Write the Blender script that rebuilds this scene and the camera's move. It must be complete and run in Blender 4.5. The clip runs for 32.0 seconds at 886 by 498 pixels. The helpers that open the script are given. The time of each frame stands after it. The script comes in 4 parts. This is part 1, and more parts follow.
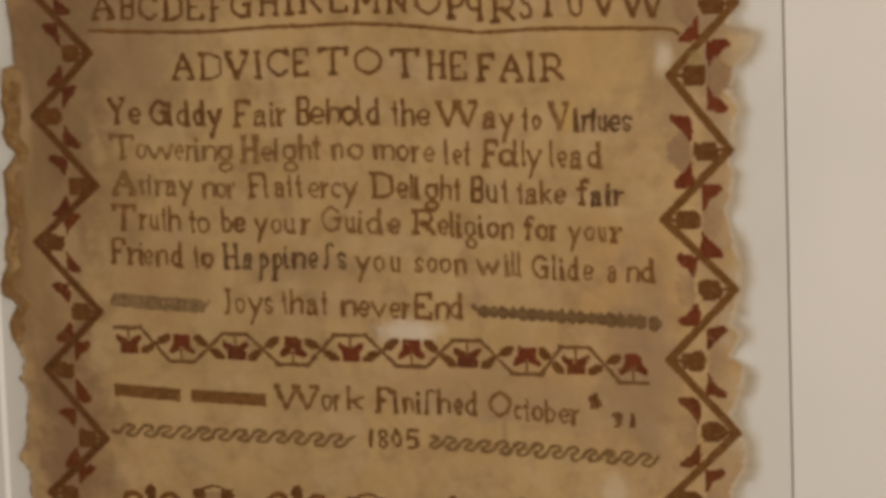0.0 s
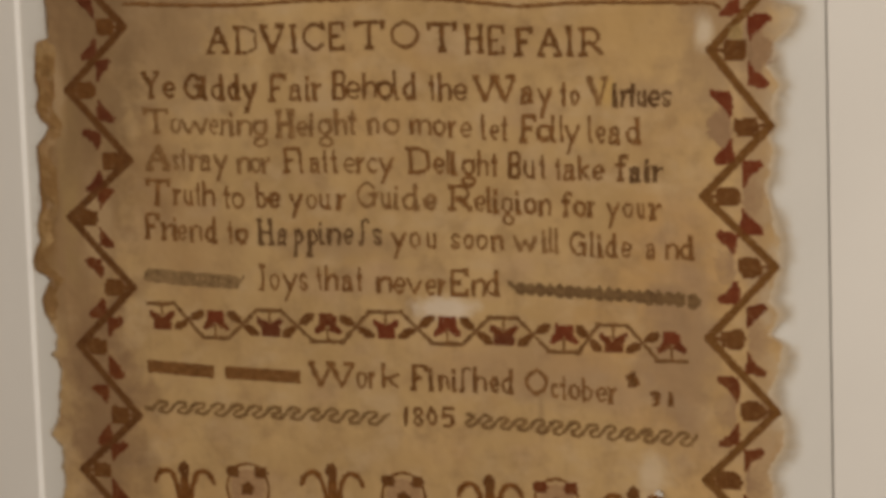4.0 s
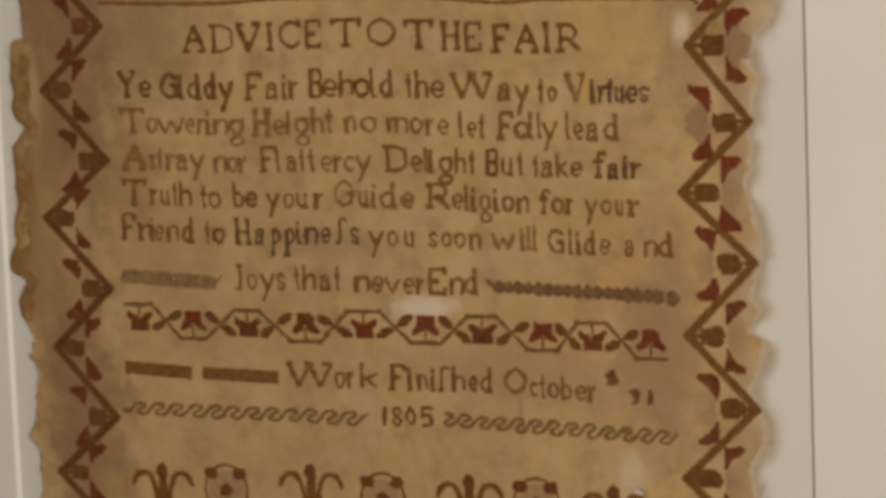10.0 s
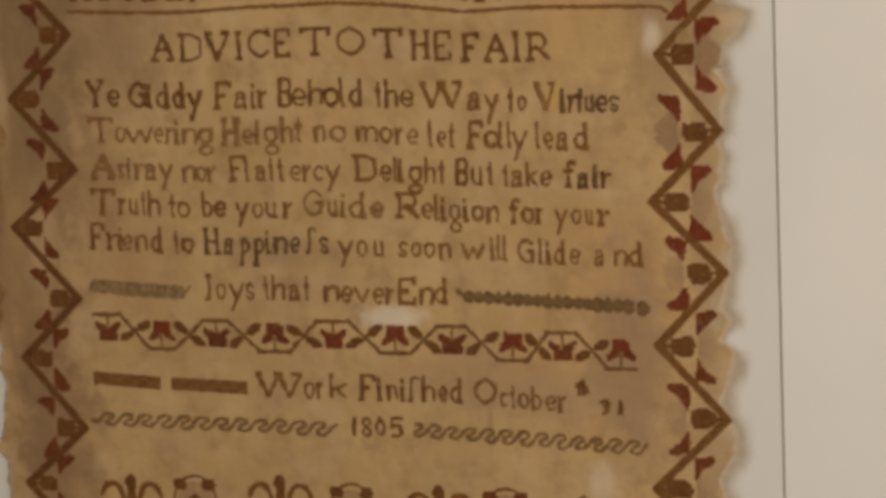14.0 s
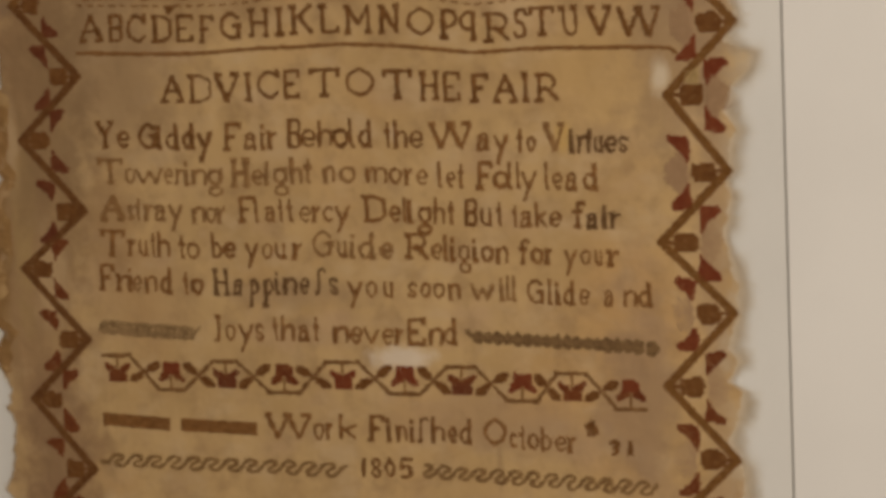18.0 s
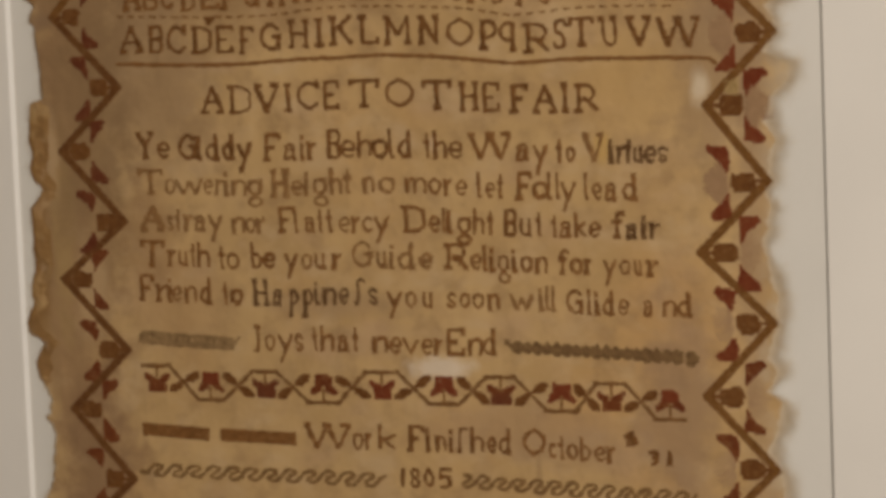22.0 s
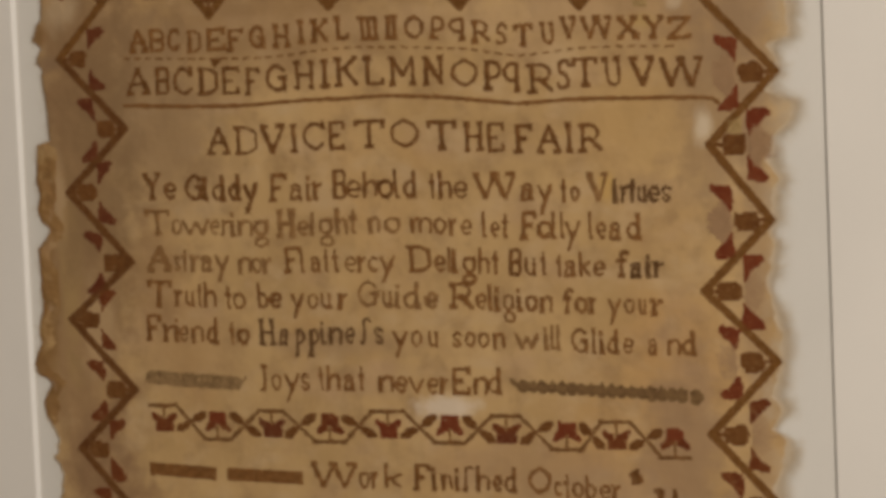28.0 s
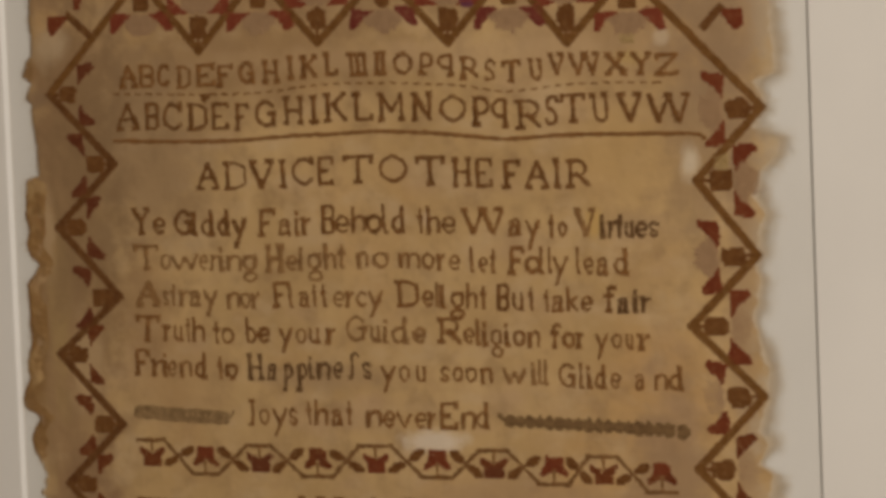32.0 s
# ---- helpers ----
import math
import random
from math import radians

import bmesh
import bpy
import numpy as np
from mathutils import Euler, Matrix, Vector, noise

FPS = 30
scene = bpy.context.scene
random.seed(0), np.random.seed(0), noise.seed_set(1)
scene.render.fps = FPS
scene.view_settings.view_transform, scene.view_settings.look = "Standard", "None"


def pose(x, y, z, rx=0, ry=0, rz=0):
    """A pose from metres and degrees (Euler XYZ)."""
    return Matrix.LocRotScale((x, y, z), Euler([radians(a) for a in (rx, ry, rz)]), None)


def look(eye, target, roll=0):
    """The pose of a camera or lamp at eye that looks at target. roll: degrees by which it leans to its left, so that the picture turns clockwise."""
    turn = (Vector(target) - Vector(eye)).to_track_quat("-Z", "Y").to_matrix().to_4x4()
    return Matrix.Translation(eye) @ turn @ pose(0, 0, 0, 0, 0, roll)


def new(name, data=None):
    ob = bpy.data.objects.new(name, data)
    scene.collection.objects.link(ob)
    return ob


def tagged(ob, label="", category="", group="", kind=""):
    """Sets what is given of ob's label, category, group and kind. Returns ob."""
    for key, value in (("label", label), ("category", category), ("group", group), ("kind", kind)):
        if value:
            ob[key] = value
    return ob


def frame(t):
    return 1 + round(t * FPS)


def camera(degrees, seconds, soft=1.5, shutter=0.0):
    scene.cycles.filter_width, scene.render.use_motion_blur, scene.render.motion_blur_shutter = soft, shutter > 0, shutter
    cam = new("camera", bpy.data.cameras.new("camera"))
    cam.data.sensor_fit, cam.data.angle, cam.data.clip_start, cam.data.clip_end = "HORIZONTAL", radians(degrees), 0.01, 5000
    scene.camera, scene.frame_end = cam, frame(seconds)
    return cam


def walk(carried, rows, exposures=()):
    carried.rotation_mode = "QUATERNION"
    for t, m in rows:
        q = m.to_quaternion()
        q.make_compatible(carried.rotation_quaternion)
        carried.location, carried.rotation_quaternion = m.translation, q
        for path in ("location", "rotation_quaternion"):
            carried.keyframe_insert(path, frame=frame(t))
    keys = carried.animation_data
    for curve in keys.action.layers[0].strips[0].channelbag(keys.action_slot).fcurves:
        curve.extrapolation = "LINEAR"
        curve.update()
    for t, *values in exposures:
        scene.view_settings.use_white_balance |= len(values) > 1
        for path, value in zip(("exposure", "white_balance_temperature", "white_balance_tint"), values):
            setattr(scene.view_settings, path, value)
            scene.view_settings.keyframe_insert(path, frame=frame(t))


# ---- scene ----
# A worn linen needlework sampler of 1805 behind a window mat on a gallery wall, seen from its right through a long lens.
cam = camera(20.0, 32.0, soft=4.2)
walk(cam, [
    (0, look((0.43715, -1.13268, 1.61364), (0.04507, -0.00842, 1.46428), -2.058)),
    (0.5, look((0.43592, -1.13151, 1.61418), (0.04026, -0.00821, 1.46710), -2.104)),
    (1, look((0.43328, -1.12948, 1.61233), (0.03120, -0.00854, 1.46461), -2.026)),
    (1.5, look((0.43008, -1.12663, 1.60989), (0.02606, -0.00661, 1.46049), -1.977)),
    (2, look((0.42835, -1.12280, 1.61024), (0.02076, -0.00425, 1.45954), -1.972)),
    (2.5, look((0.43089, -1.12463, 1.60932), (0.02514, -0.00550, 1.45794), -1.979)),
    (3, look((0.43183, -1.12539, 1.60993), (0.02472, -0.00720, 1.45535), -2.021)),
    (3.5, look((0.43129, -1.12158, 1.60943), (0.02065, -0.00506, 1.45204), -2.063)),
    (4, look((0.43084, -1.12253, 1.60860), (0.02472, -0.00424, 1.45211), -1.915)),
    (4.5, look((0.43271, -1.12262, 1.61010), (0.02897, -0.00366, 1.45225), -2.001)),
    (6.5, look((0.43639, -1.11904, 1.60456), (0.02890, -0.00134, 1.44742), -2.067)),
    (7, look((0.43734, -1.11773, 1.60174), (0.02822, -0.00030, 1.44689), -2.044)),
    (7.5, look((0.43704, -1.11615, 1.60262), (0.02698, 0.00116, 1.44942), -2.070)),
    (8, look((0.43766, -1.11452, 1.60112), (0.02725, 0.00283, 1.44915), -2.097)),
    (8.5, look((0.43840, -1.11393, 1.60310), (0.03360, 0.00549, 1.45135), -2.150)),
    (9, look((0.43908, -1.11268, 1.60117), (0.03357, 0.00653, 1.44973), -2.211)),
    (9.5, look((0.43825, -1.11222, 1.60113), (0.03274, 0.00708, 1.45038), -2.211)),
    (10, look((0.43744, -1.11308, 1.60073), (0.03211, 0.00629, 1.44999), -2.187)),
    (10.5, look((0.43954, -1.11136, 1.60054), (0.03548, 0.00856, 1.45053), -2.170)),
    (11, look((0.44118, -1.11449, 1.60142), (0.03975, 0.00645, 1.45192), -2.185)),
    (11.5, look((0.44135, -1.11427, 1.60045), (0.03992, 0.00687, 1.45247), -2.205)),
    (12, look((0.44161, -1.11349, 1.60178), (0.04215, 0.00842, 1.45429), -2.195)),
    (12.5, look((0.44119, -1.11196, 1.60125), (0.04190, 0.00994, 1.45325), -2.246)),
    (13, look((0.44145, -1.11236, 1.60117), (0.04333, 0.01039, 1.45642), -2.189)),
    (13.5, look((0.43819, -1.10924, 1.59920), (0.04153, 0.01391, 1.45368), -2.153)),
    (14, look((0.43876, -1.10802, 1.59991), (0.04423, 0.01577, 1.45351), -2.141)),
    (14.5, look((0.43903, -1.10757, 1.59785), (0.04727, 0.01735, 1.45265), -2.138)),
    (16.5, look((0.44316, -1.10809, 1.59771), (0.05283, 0.01738, 1.45299), -2.266)),
    (17, look((0.44330, -1.10765, 1.59879), (0.05270, 0.01859, 1.46089), -2.177)),
    (17.5, look((0.44038, -1.10573, 1.60000), (0.04623, 0.01978, 1.46631), -2.213)),
    (18, look((0.43909, -1.10838, 1.59917), (0.04006, 0.01628, 1.47302), -2.218)),
    (18.5, look((0.43828, -1.10936, 1.59880), (0.03527, 0.01428, 1.47619), -2.214)),
    (19, look((0.43827, -1.11074, 1.59899), (0.03468, 0.01267, 1.47616), -2.318)),
    (19.5, look((0.43878, -1.11117, 1.59822), (0.03399, 0.01183, 1.47562), -2.297)),
    (20, look((0.43661, -1.11143, 1.59810), (0.02878, 0.01048, 1.47564), -2.296)),
    (20.5, look((0.43575, -1.11319, 1.59742), (0.02382, 0.00765, 1.47897), -2.277)),
    (21, look((0.43443, -1.11304, 1.59600), (0.02227, 0.00784, 1.47872), -2.281)),
    (21.5, look((0.43579, -1.11360, 1.59598), (0.02410, 0.00748, 1.47900), -2.272)),
    (22, look((0.43530, -1.11247, 1.59607), (0.02320, 0.00845, 1.47890), -2.243)),
    (22.5, look((0.43427, -1.11090, 1.59401), (0.02070, 0.00963, 1.47837), -2.235)),
    (23, look((0.43367, -1.10945, 1.59371), (0.02057, 0.01114, 1.47696), -2.276)),
    (23.5, look((0.43427, -1.11206, 1.59619), (0.02104, 0.00867, 1.48129), -2.352)),
    (24, look((0.43393, -1.11265, 1.59574), (0.01760, 0.00725, 1.48390), -2.387)),
    (24.5, look((0.43312, -1.11161, 1.59620), (0.01683, 0.00837, 1.48508), -2.407)),
    (25, look((0.43351, -1.11132, 1.59555), (0.01518, 0.00817, 1.48719), -2.411)),
    (25.5, look((0.43441, -1.11298, 1.59593), (0.01565, 0.00652, 1.48942), -2.459)),
    (27.5, look((0.43628, -1.11647, 1.59481), (0.01833, 0.00399, 1.49535), -2.392)),
    (28, look((0.43864, -1.11747, 1.59721), (0.02298, 0.00389, 1.49831), -2.436)),
    (28.5, look((0.44026, -1.11980, 1.59658), (0.02423, 0.00187, 1.50284), -2.414)),
    (29, look((0.43938, -1.12017, 1.59663), (0.02522, 0.00224, 1.50359), -2.482)),
    (29.5, look((0.43707, -1.12149, 1.59540), (0.02050, 0.00029, 1.50558), -2.446)),
    (30, look((0.43509, -1.11829, 1.59171), (0.02121, 0.00468, 1.50426), -2.395)),
    (30.5, look((0.43720, -1.12009, 1.59228), (0.02545, 0.00368, 1.50509), -2.370)),
    (31, look((0.43835, -1.12403, 1.59316), (0.02814, 0.00065, 1.51069), -2.324)),
    (31.5, look((0.43871, -1.12384, 1.59086), (0.02972, 0.00173, 1.51457), -2.254)),
    (32, look((0.43865, -1.12310, 1.59139), (0.03021, 0.00267, 1.51516), -2.249)),
], exposures=[(0.0, 0.0), (28.0, 0.0), (32.0, -0.1)])

# ---- light ----
world = bpy.data.worlds.new("gallery_dark")
world.use_nodes = True
world.node_tree.nodes["Background"].inputs[0].default_value = (1.0, 0.9, 0.75, 1)
world.node_tree.nodes["Background"].inputs[1].default_value = 0.02
scene.world = world
spot_data = bpy.data.lights.new("gallery_lamp", "AREA")
spot_data.shape, spot_data.size, spot_data.energy = "DISK", 0.3, 29.4
spot_data.color = (1.0, 0.912, 0.84)
spot_ob = new("gallery_lamp", spot_data)
spot_ob.matrix_world = look((1.15, -1.65, 1.85), (0.0, 0.0, 1.45))


# ---- materials ----
def material(name):
    m = bpy.data.materials.new(name)
    m.use_nodes = True
    return m, m.node_tree.nodes, m.node_tree.links, m.node_tree.nodes["Principled BSDF"]


def node(nodes, kind, **values):
    n = nodes.new(kind)
    for key, value in values.items():
        n.inputs[key].default_value = value
    return n


def rgb(c):
    return (*c, 1.0)


def mixed(nodes, links, fac, a, b, blend="MIX"):
    """Colour mix; each of fac, a and b is a socket or a value."""
    n = nodes.new("ShaderNodeMix")
    n.data_type, n.blend_type = "RGBA", blend
    for socket, value in ((n.inputs[0], fac), (n.inputs[6], a), (n.inputs[7], b)):
        if hasattr(value, "links"):
            links.new(value, socket)
        else:
            socket.default_value = value
    return n.outputs[2]


def ramp(nodes, links, socket, low, high):
    n = nodes.new("ShaderNodeMapRange")
    n.interpolation_type = "SMOOTHSTEP"
    links.new(socket, n.inputs[0])
    n.inputs[1].default_value, n.inputs[2].default_value = low, high
    return n.outputs[0]


def noise_of(nodes, links, coords, scale, detail=4.0, rough=0.6, stretch=None):
    if stretch:
        mp = nodes.new("ShaderNodeMapping")
        mp.inputs["Scale"].default_value = stretch
        links.new(coords, mp.inputs["Vector"])
        coords = mp.outputs[0]
    n = node(nodes, "ShaderNodeTexNoise", Scale=scale, Detail=detail, Roughness=rough)
    links.new(coords, n.inputs["Vector"])
    return n.outputs["Fac"]


def math_of(nodes, links, op, a, b):
    n = nodes.new("ShaderNodeMath")
    n.operation = op
    n.use_clamp = op in ("MULTIPLY", "ADD")
    for socket, value in zip(n.inputs, (a, b)):
        if hasattr(value, "links"):
            links.new(value, socket)
        else:
            socket.default_value = value
    return n.outputs[0]


def board(name, colour, grain):
    m, nodes, links, shader = material(name)
    at = nodes.new("ShaderNodeTexCoord").outputs["Object"]
    big = noise_of(nodes, links, at, 9.0, 3.0)
    fine = noise_of(nodes, links, at, 900.0, 3.0)
    c = mixed(nodes, links, ramp(nodes, links, big, 0.3, 0.7), rgb([v * 0.955 for v in colour]), rgb(colour))
    c = mixed(nodes, links, math_of(nodes, links, "MULTIPLY", ramp(nodes, links, fine, 0.4, 0.75), 0.12), c, rgb([v * 0.8 for v in colour]))
    links.new(c, shader.inputs["Base Color"])
    shader.inputs["Roughness"].default_value = 0.85
    shader.inputs["Specular IOR Level"].default_value = 0.25
    b = node(nodes, "ShaderNodeBump", Strength=grain, Distance=0.0002)
    links.new(fine, b.inputs["Height"])
    links.new(b.outputs[0], shader.inputs["Normal"])
    return m


def thread(name, colour, faded, shine=0.75, uneven=0.5):
    """Old silk or wool: patchy fading, each letter a little different."""
    m, nodes, links, shader = material(name)
    at = nodes.new("ShaderNodeTexCoord").outputs["Object"]
    info = nodes.new("ShaderNodeObjectInfo").outputs["Random"]
    island = nodes.new("ShaderNodeNewGeometry").outputs["Random Per Island"]
    patch = ramp(nodes, links, noise_of(nodes, links, at, 230.0, 3.0), 0.36, 0.66)
    fac = math_of(nodes, links, "MULTIPLY", math_of(nodes, links, "ADD", patch, math_of(nodes, links, "MULTIPLY", info, 0.5)), 0.8)
    c = mixed(nodes, links, fac, rgb(colour), rgb(faded))
    worn = ramp(nodes, links, noise_of(nodes, links, at, 420.0, 2.0), 0.56, 0.76)
    c = mixed(nodes, links, math_of(nodes, links, "MULTIPLY", worn, 0.5), c, rgb([0.5 * v + 0.5 * w for v, w in zip(faded, (0.36, 0.23, 0.10))]))
    c = mixed(nodes, links, math_of(nodes, links, "MULTIPLY", island, uneven), c, rgb([v * 0.6 for v in colour]))
    links.new(c, shader.inputs["Base Color"])
    shader.inputs["Roughness"].default_value = shine
    shader.inputs["Specular IOR Level"].default_value = 0.03
    b = node(nodes, "ShaderNodeBump", Strength=0.4, Distance=0.0002)
    links.new(noise_of(nodes, links, at, 2600.0, 2.0), b.inputs["Height"])
    links.new(b.outputs[0], shader.inputs["Normal"])
    return m


MM, RISE = 0.001, 1.6  # sampler units are millimetres, with their zero at eye height


def linen(name, spots=True, tint=(0.555, 0.470, 0.385)):
    m, nodes, links, shader = material(name)
    at = nodes.new("ShaderNodeTexCoord").outputs["Object"]
    xyz = nodes.new("ShaderNodeSeparateXYZ")
    links.new(at, xyz.inputs[0])
    cloud = noise_of(nodes, links, at, 14.0, 4.0)
    patch = noise_of(nodes, links, at, 55.0, 4.0)
    warp = noise_of(nodes, links, at, 260.0, 3.0, 0.6, (1.6, 1.0, 0.6))
    weft = noise_of(nodes, links, at, 260.0, 3.0, 0.6, (0.6, 1.0, 1.6))
    c = mixed(nodes, links, ramp(nodes, links, cloud, 0.35, 0.66), rgb((0.432, 0.277, 0.117)), rgb((0.512, 0.338, 0.149)))
    c = mixed(nodes, links, math_of(nodes, links, "MULTIPLY", ramp(nodes, links, patch, 0.5, 0.75), 0.5), c, rgb((0.37, 0.225, 0.105)))
    c = mixed(nodes, links, math_of(nodes, links, "MULTIPLY", ramp(nodes, links, warp, 0.45, 0.75), 0.05), c, rgb((0.30, 0.18, 0.08)))
    c = mixed(nodes, links, math_of(nodes, links, "MULTIPLY", ramp(nodes, links, weft, 0.45, 0.75), 0.06), c, rgb((0.55, 0.37, 0.19)))

    warm = noise_of(nodes, links, at, 11.0, 3.0, 0.55, (1.0, 1.0, 0.8))
    c = mixed(nodes, links, math_of(nodes, links, "MULTIPLY", ramp(nodes, links, warm, 0.5, 0.72), 0.6), c, rgb((0.475, 0.278, 0.108)))
    rosy = noise_of(nodes, links, at, 27.0, 3.0, 0.55, (0.7, 1.0, 1.3))
    c = mixed(nodes, links, math_of(nodes, links, "MULTIPLY", ramp(nodes, links, rosy, 0.52, 0.72), 0.55), c, rgb((0.445, 0.290, 0.158)))
    mottle = noise_of(nodes, links, at, 62.0, 5.0, 0.6)
    streak = noise_of(nodes, links, at, 48.0, 4.0, 0.6, (0.8, 1.0, 1.2))
    c = mixed(nodes, links, math_of(nodes, links, "MULTIPLY", ramp(nodes, links, mottle, 0.45, 0.72), 0.65), c, rgb((0.30, 0.185, 0.085)))
    c = mixed(nodes, links, math_of(nodes, links, "MULTIPLY", ramp(nodes, links, streak, 0.46, 0.72), 0.75), c, rgb((0.50, 0.345, 0.18)))

    def spot(c, u, v, ru, rv, colour, strength, ragged=0.9):
        du = math_of(nodes, links, "DIVIDE", math_of(nodes, links, "SUBTRACT", xyz.outputs[0], u * MM), ru * MM)
        dv = math_of(nodes, links, "DIVIDE", math_of(nodes, links, "SUBTRACT", xyz.outputs[2], RISE + v * MM), rv * MM)
        sq = nodes.new("ShaderNodeMath")
        sq.operation = "MULTIPLY_ADD"
        links.new(du, sq.inputs[0]), links.new(du, sq.inputs[1])
        sq2 = nodes.new("ShaderNodeMath")
        sq2.operation = "MULTIPLY"
        links.new(dv, sq2.inputs[0]), links.new(dv, sq2.inputs[1])
        links.new(sq2.outputs[0], sq.inputs[2])
        far = nodes.new("ShaderNodeMath")
        far.operation = "SQRT"
        links.new(sq.outputs[0], far.inputs[0])
        off = nodes.new("ShaderNodeMath")
        off.operation = "MULTIPLY_ADD"
        links.new(patch, off.inputs[0])
        off.inputs[1].default_value = ragged * 2
        off.inputs[2].default_value = -ragged
        total = nodes.new("ShaderNodeMath")
        total.operation = "ADD"
        links.new(far.outputs[0], total.inputs[0]), links.new(off.outputs[0], total.inputs[1])
        fac = math_of(nodes, links, "MULTIPLY", ramp(nodes, links, total.outputs[0], 1.15, 0.35), strength)
        return mixed(nodes, links, fac, c, rgb(colour))

    if spots:
        # brown old-hem stains, dull mauve dye runs beside the flowers, a golden stain, rubbed and other pale places,
        # darker top and upper borders
        c = spot(c, -172, -120, 30, 160, (0.30, 0.18, 0.085), 0.85)
        c = spot(c, -192, -115, 9, 85, (0.24, 0.13, 0.045), 0.9, 0.3)
        c = spot(c, -175, -110, 8, 60, (0.38, 0.25, 0.10), 0.7)
        c = spot(c, -160, -240, 26, 70, (0.255, 0.150, 0.074), 0.85)
        # darker at the upper left and along the top
        c = spot(c, -165, -5, 34, 62, (0.255, 0.150, 0.072), 0.85)
        c = spot(c, -40, 50, 190, 34, (0.30, 0.185, 0.09), 0.8)
        c = spot(c, -70, 8, 110, 30, (0.305, 0.185, 0.085), 0.75)
        c = spot(c, 110, 12, 60, 26, (0.36, 0.23, 0.115), 0.6)
        c = spot(c, -122, -35, 40, 60, (0.30, 0.19, 0.095), 0.75)
        c = spot(c, 168, 14, 26, 45, (0.30, 0.195, 0.105), 0.75, 0.9)
        c = spot(c, 140, -195, 22, 60, (0.31, 0.195, 0.105), 0.75)
        c = spot(c, 60, -205, 60, 16, (0.36, 0.225, 0.12), 0.5)
        c = spot(c, 122, -45, 45, 26, (0.46, 0.29, 0.115), 0.55, 0.8)
        c = spot(c, 30, 8, 130, 8, (0.50, 0.33, 0.17), 0.4)
        c = spot(c, 177, -60, 10, 150, (0.36, 0.235, 0.125), 0.75, 1.0)
        c = spot(c, 179, -230, 8, 90, (0.38, 0.25, 0.13), 0.6, 1.2)
        c = spot(c, 204, -150, 24, 280, (0.50, 0.392, 0.252), 0.85, 1.0)
        c = spot(c, 24, -177, 17, 7, (0.64, 0.525, 0.385), 0.85, 1.1)
        # darker upper part of the left and right borders
        c = spot(c, -158, -60, 28, 110, (0.245, 0.150, 0.070), 0.75)
        c = spot(c, 160, -25, 30, 70, (0.29, 0.185, 0.098), 0.6, 1.2)
        c = spot(c, 153, -47, 6, 10, (0.60, 0.485, 0.33), 0.85, 0.8)
        c = spot(c, 107, -74, 5, 9, (0.52, 0.32, 0.085), 0.6, 0.6)
        c = spot(c, 124, -76, 20, 9, (0.36, 0.235, 0.125), 0.5)
        c = spot(c, -30, -146, 45, 9, (0.34, 0.222, 0.115), 0.55)
        c = spot(c, 100, -215, 36, 11, (0.36, 0.235, 0.128), 0.5)
        c = spot(c, -188, 8, 6, 8, (0.22, 0.118, 0.045), 0.85, 0.5)
        # paler patch near the upper left edge
        c = spot(c, -175, 22, 13, 13, (0.46, 0.335, 0.195), 0.65)
        c = spot(c, -184, -6, 10, 6, (0.25, 0.158, 0.085), 0.7, 0.6)
        c = spot(c, -112, -150, 36, 30, (0.37, 0.228, 0.104), 0.5)
        c = spot(c, 142, 12, 5, 5, (0.58, 0.45, 0.29), 0.55)
        c = spot(c, 124, -256, 9, 13, (0.60, 0.48, 0.33), 0.5, 1.1)
        c = spot(c, 70.5, -229, 2.2, 15, (0.30, 0.188, 0.088), 0.6, 0.4)
        # small paler speck by the first verse line
        c = spot(c, 24, -70, 3, 5, (0.58, 0.42, 0.27), 0.5)
        c = spot(c, -162, -140, 12, 34, (0.45, 0.30, 0.15), 0.7)
        c = spot(c, -181, -72, 6, 24, (0.47, 0.32, 0.17), 0.6)
        c = spot(c, -129, -112, 18, 32, (0.30, 0.178, 0.082), 0.65)
        c = spot(c, 125, 3, 9, 5, (0.46, 0.31, 0.10), 0.45)
    else:
        c = mixed(nodes, links, math_of(nodes, links, "ADD", ramp(nodes, links, patch, 0.35, 0.65), 0.35), c, rgb(tint), "MULTIPLY")
        rust = noise_of(nodes, links, at, 95.0, 3.0)
        c = mixed(nodes, links, math_of(nodes, links, "MULTIPLY", ramp(nodes, links, rust, 0.5, 0.68), 0.4), c, rgb((0.215, 0.100, 0.034)))
        pale = noise_of(nodes, links, at, 130.0, 3.0, 0.6, (1.0, 1.0, 0.6))
        c = mixed(nodes, links, math_of(nodes, links, "MULTIPLY", ramp(nodes, links, pale, 0.58, 0.74), 0.55), c, rgb((0.40, 0.28, 0.17)))
    links.new(c, shader.inputs["Base Color"])
    shader.inputs["Roughness"].default_value = 0.92
    shader.inputs["Specular IOR Level"].default_value = 0.04
    both = math_of(nodes, links, "ADD", math_of(nodes, links, "MULTIPLY", warp, 0.5), math_of(nodes, links, "MULTIPLY", weft, 0.5))
    b = node(nodes, "ShaderNodeBump", Strength=0.22, Distance=0.0005)
    links.new(both, b.inputs["Height"])
    crease = noise_of(nodes, links, at, 40.0, 3.0, 0.55, (1.0, 1.0, 0.9))
    fold = noise_of(nodes, links, at, 17.0, 3.0, 0.5, (1.4, 1.0, 0.7))
    b2 = node(nodes, "ShaderNodeBump", Strength=0.95, Distance=0.005)
    links.new(math_of(nodes, links, "ADD", math_of(nodes, links, "MULTIPLY", crease, 0.45), math_of(nodes, links, "MULTIPLY", fold, 0.55)), b2.inputs["Height"])
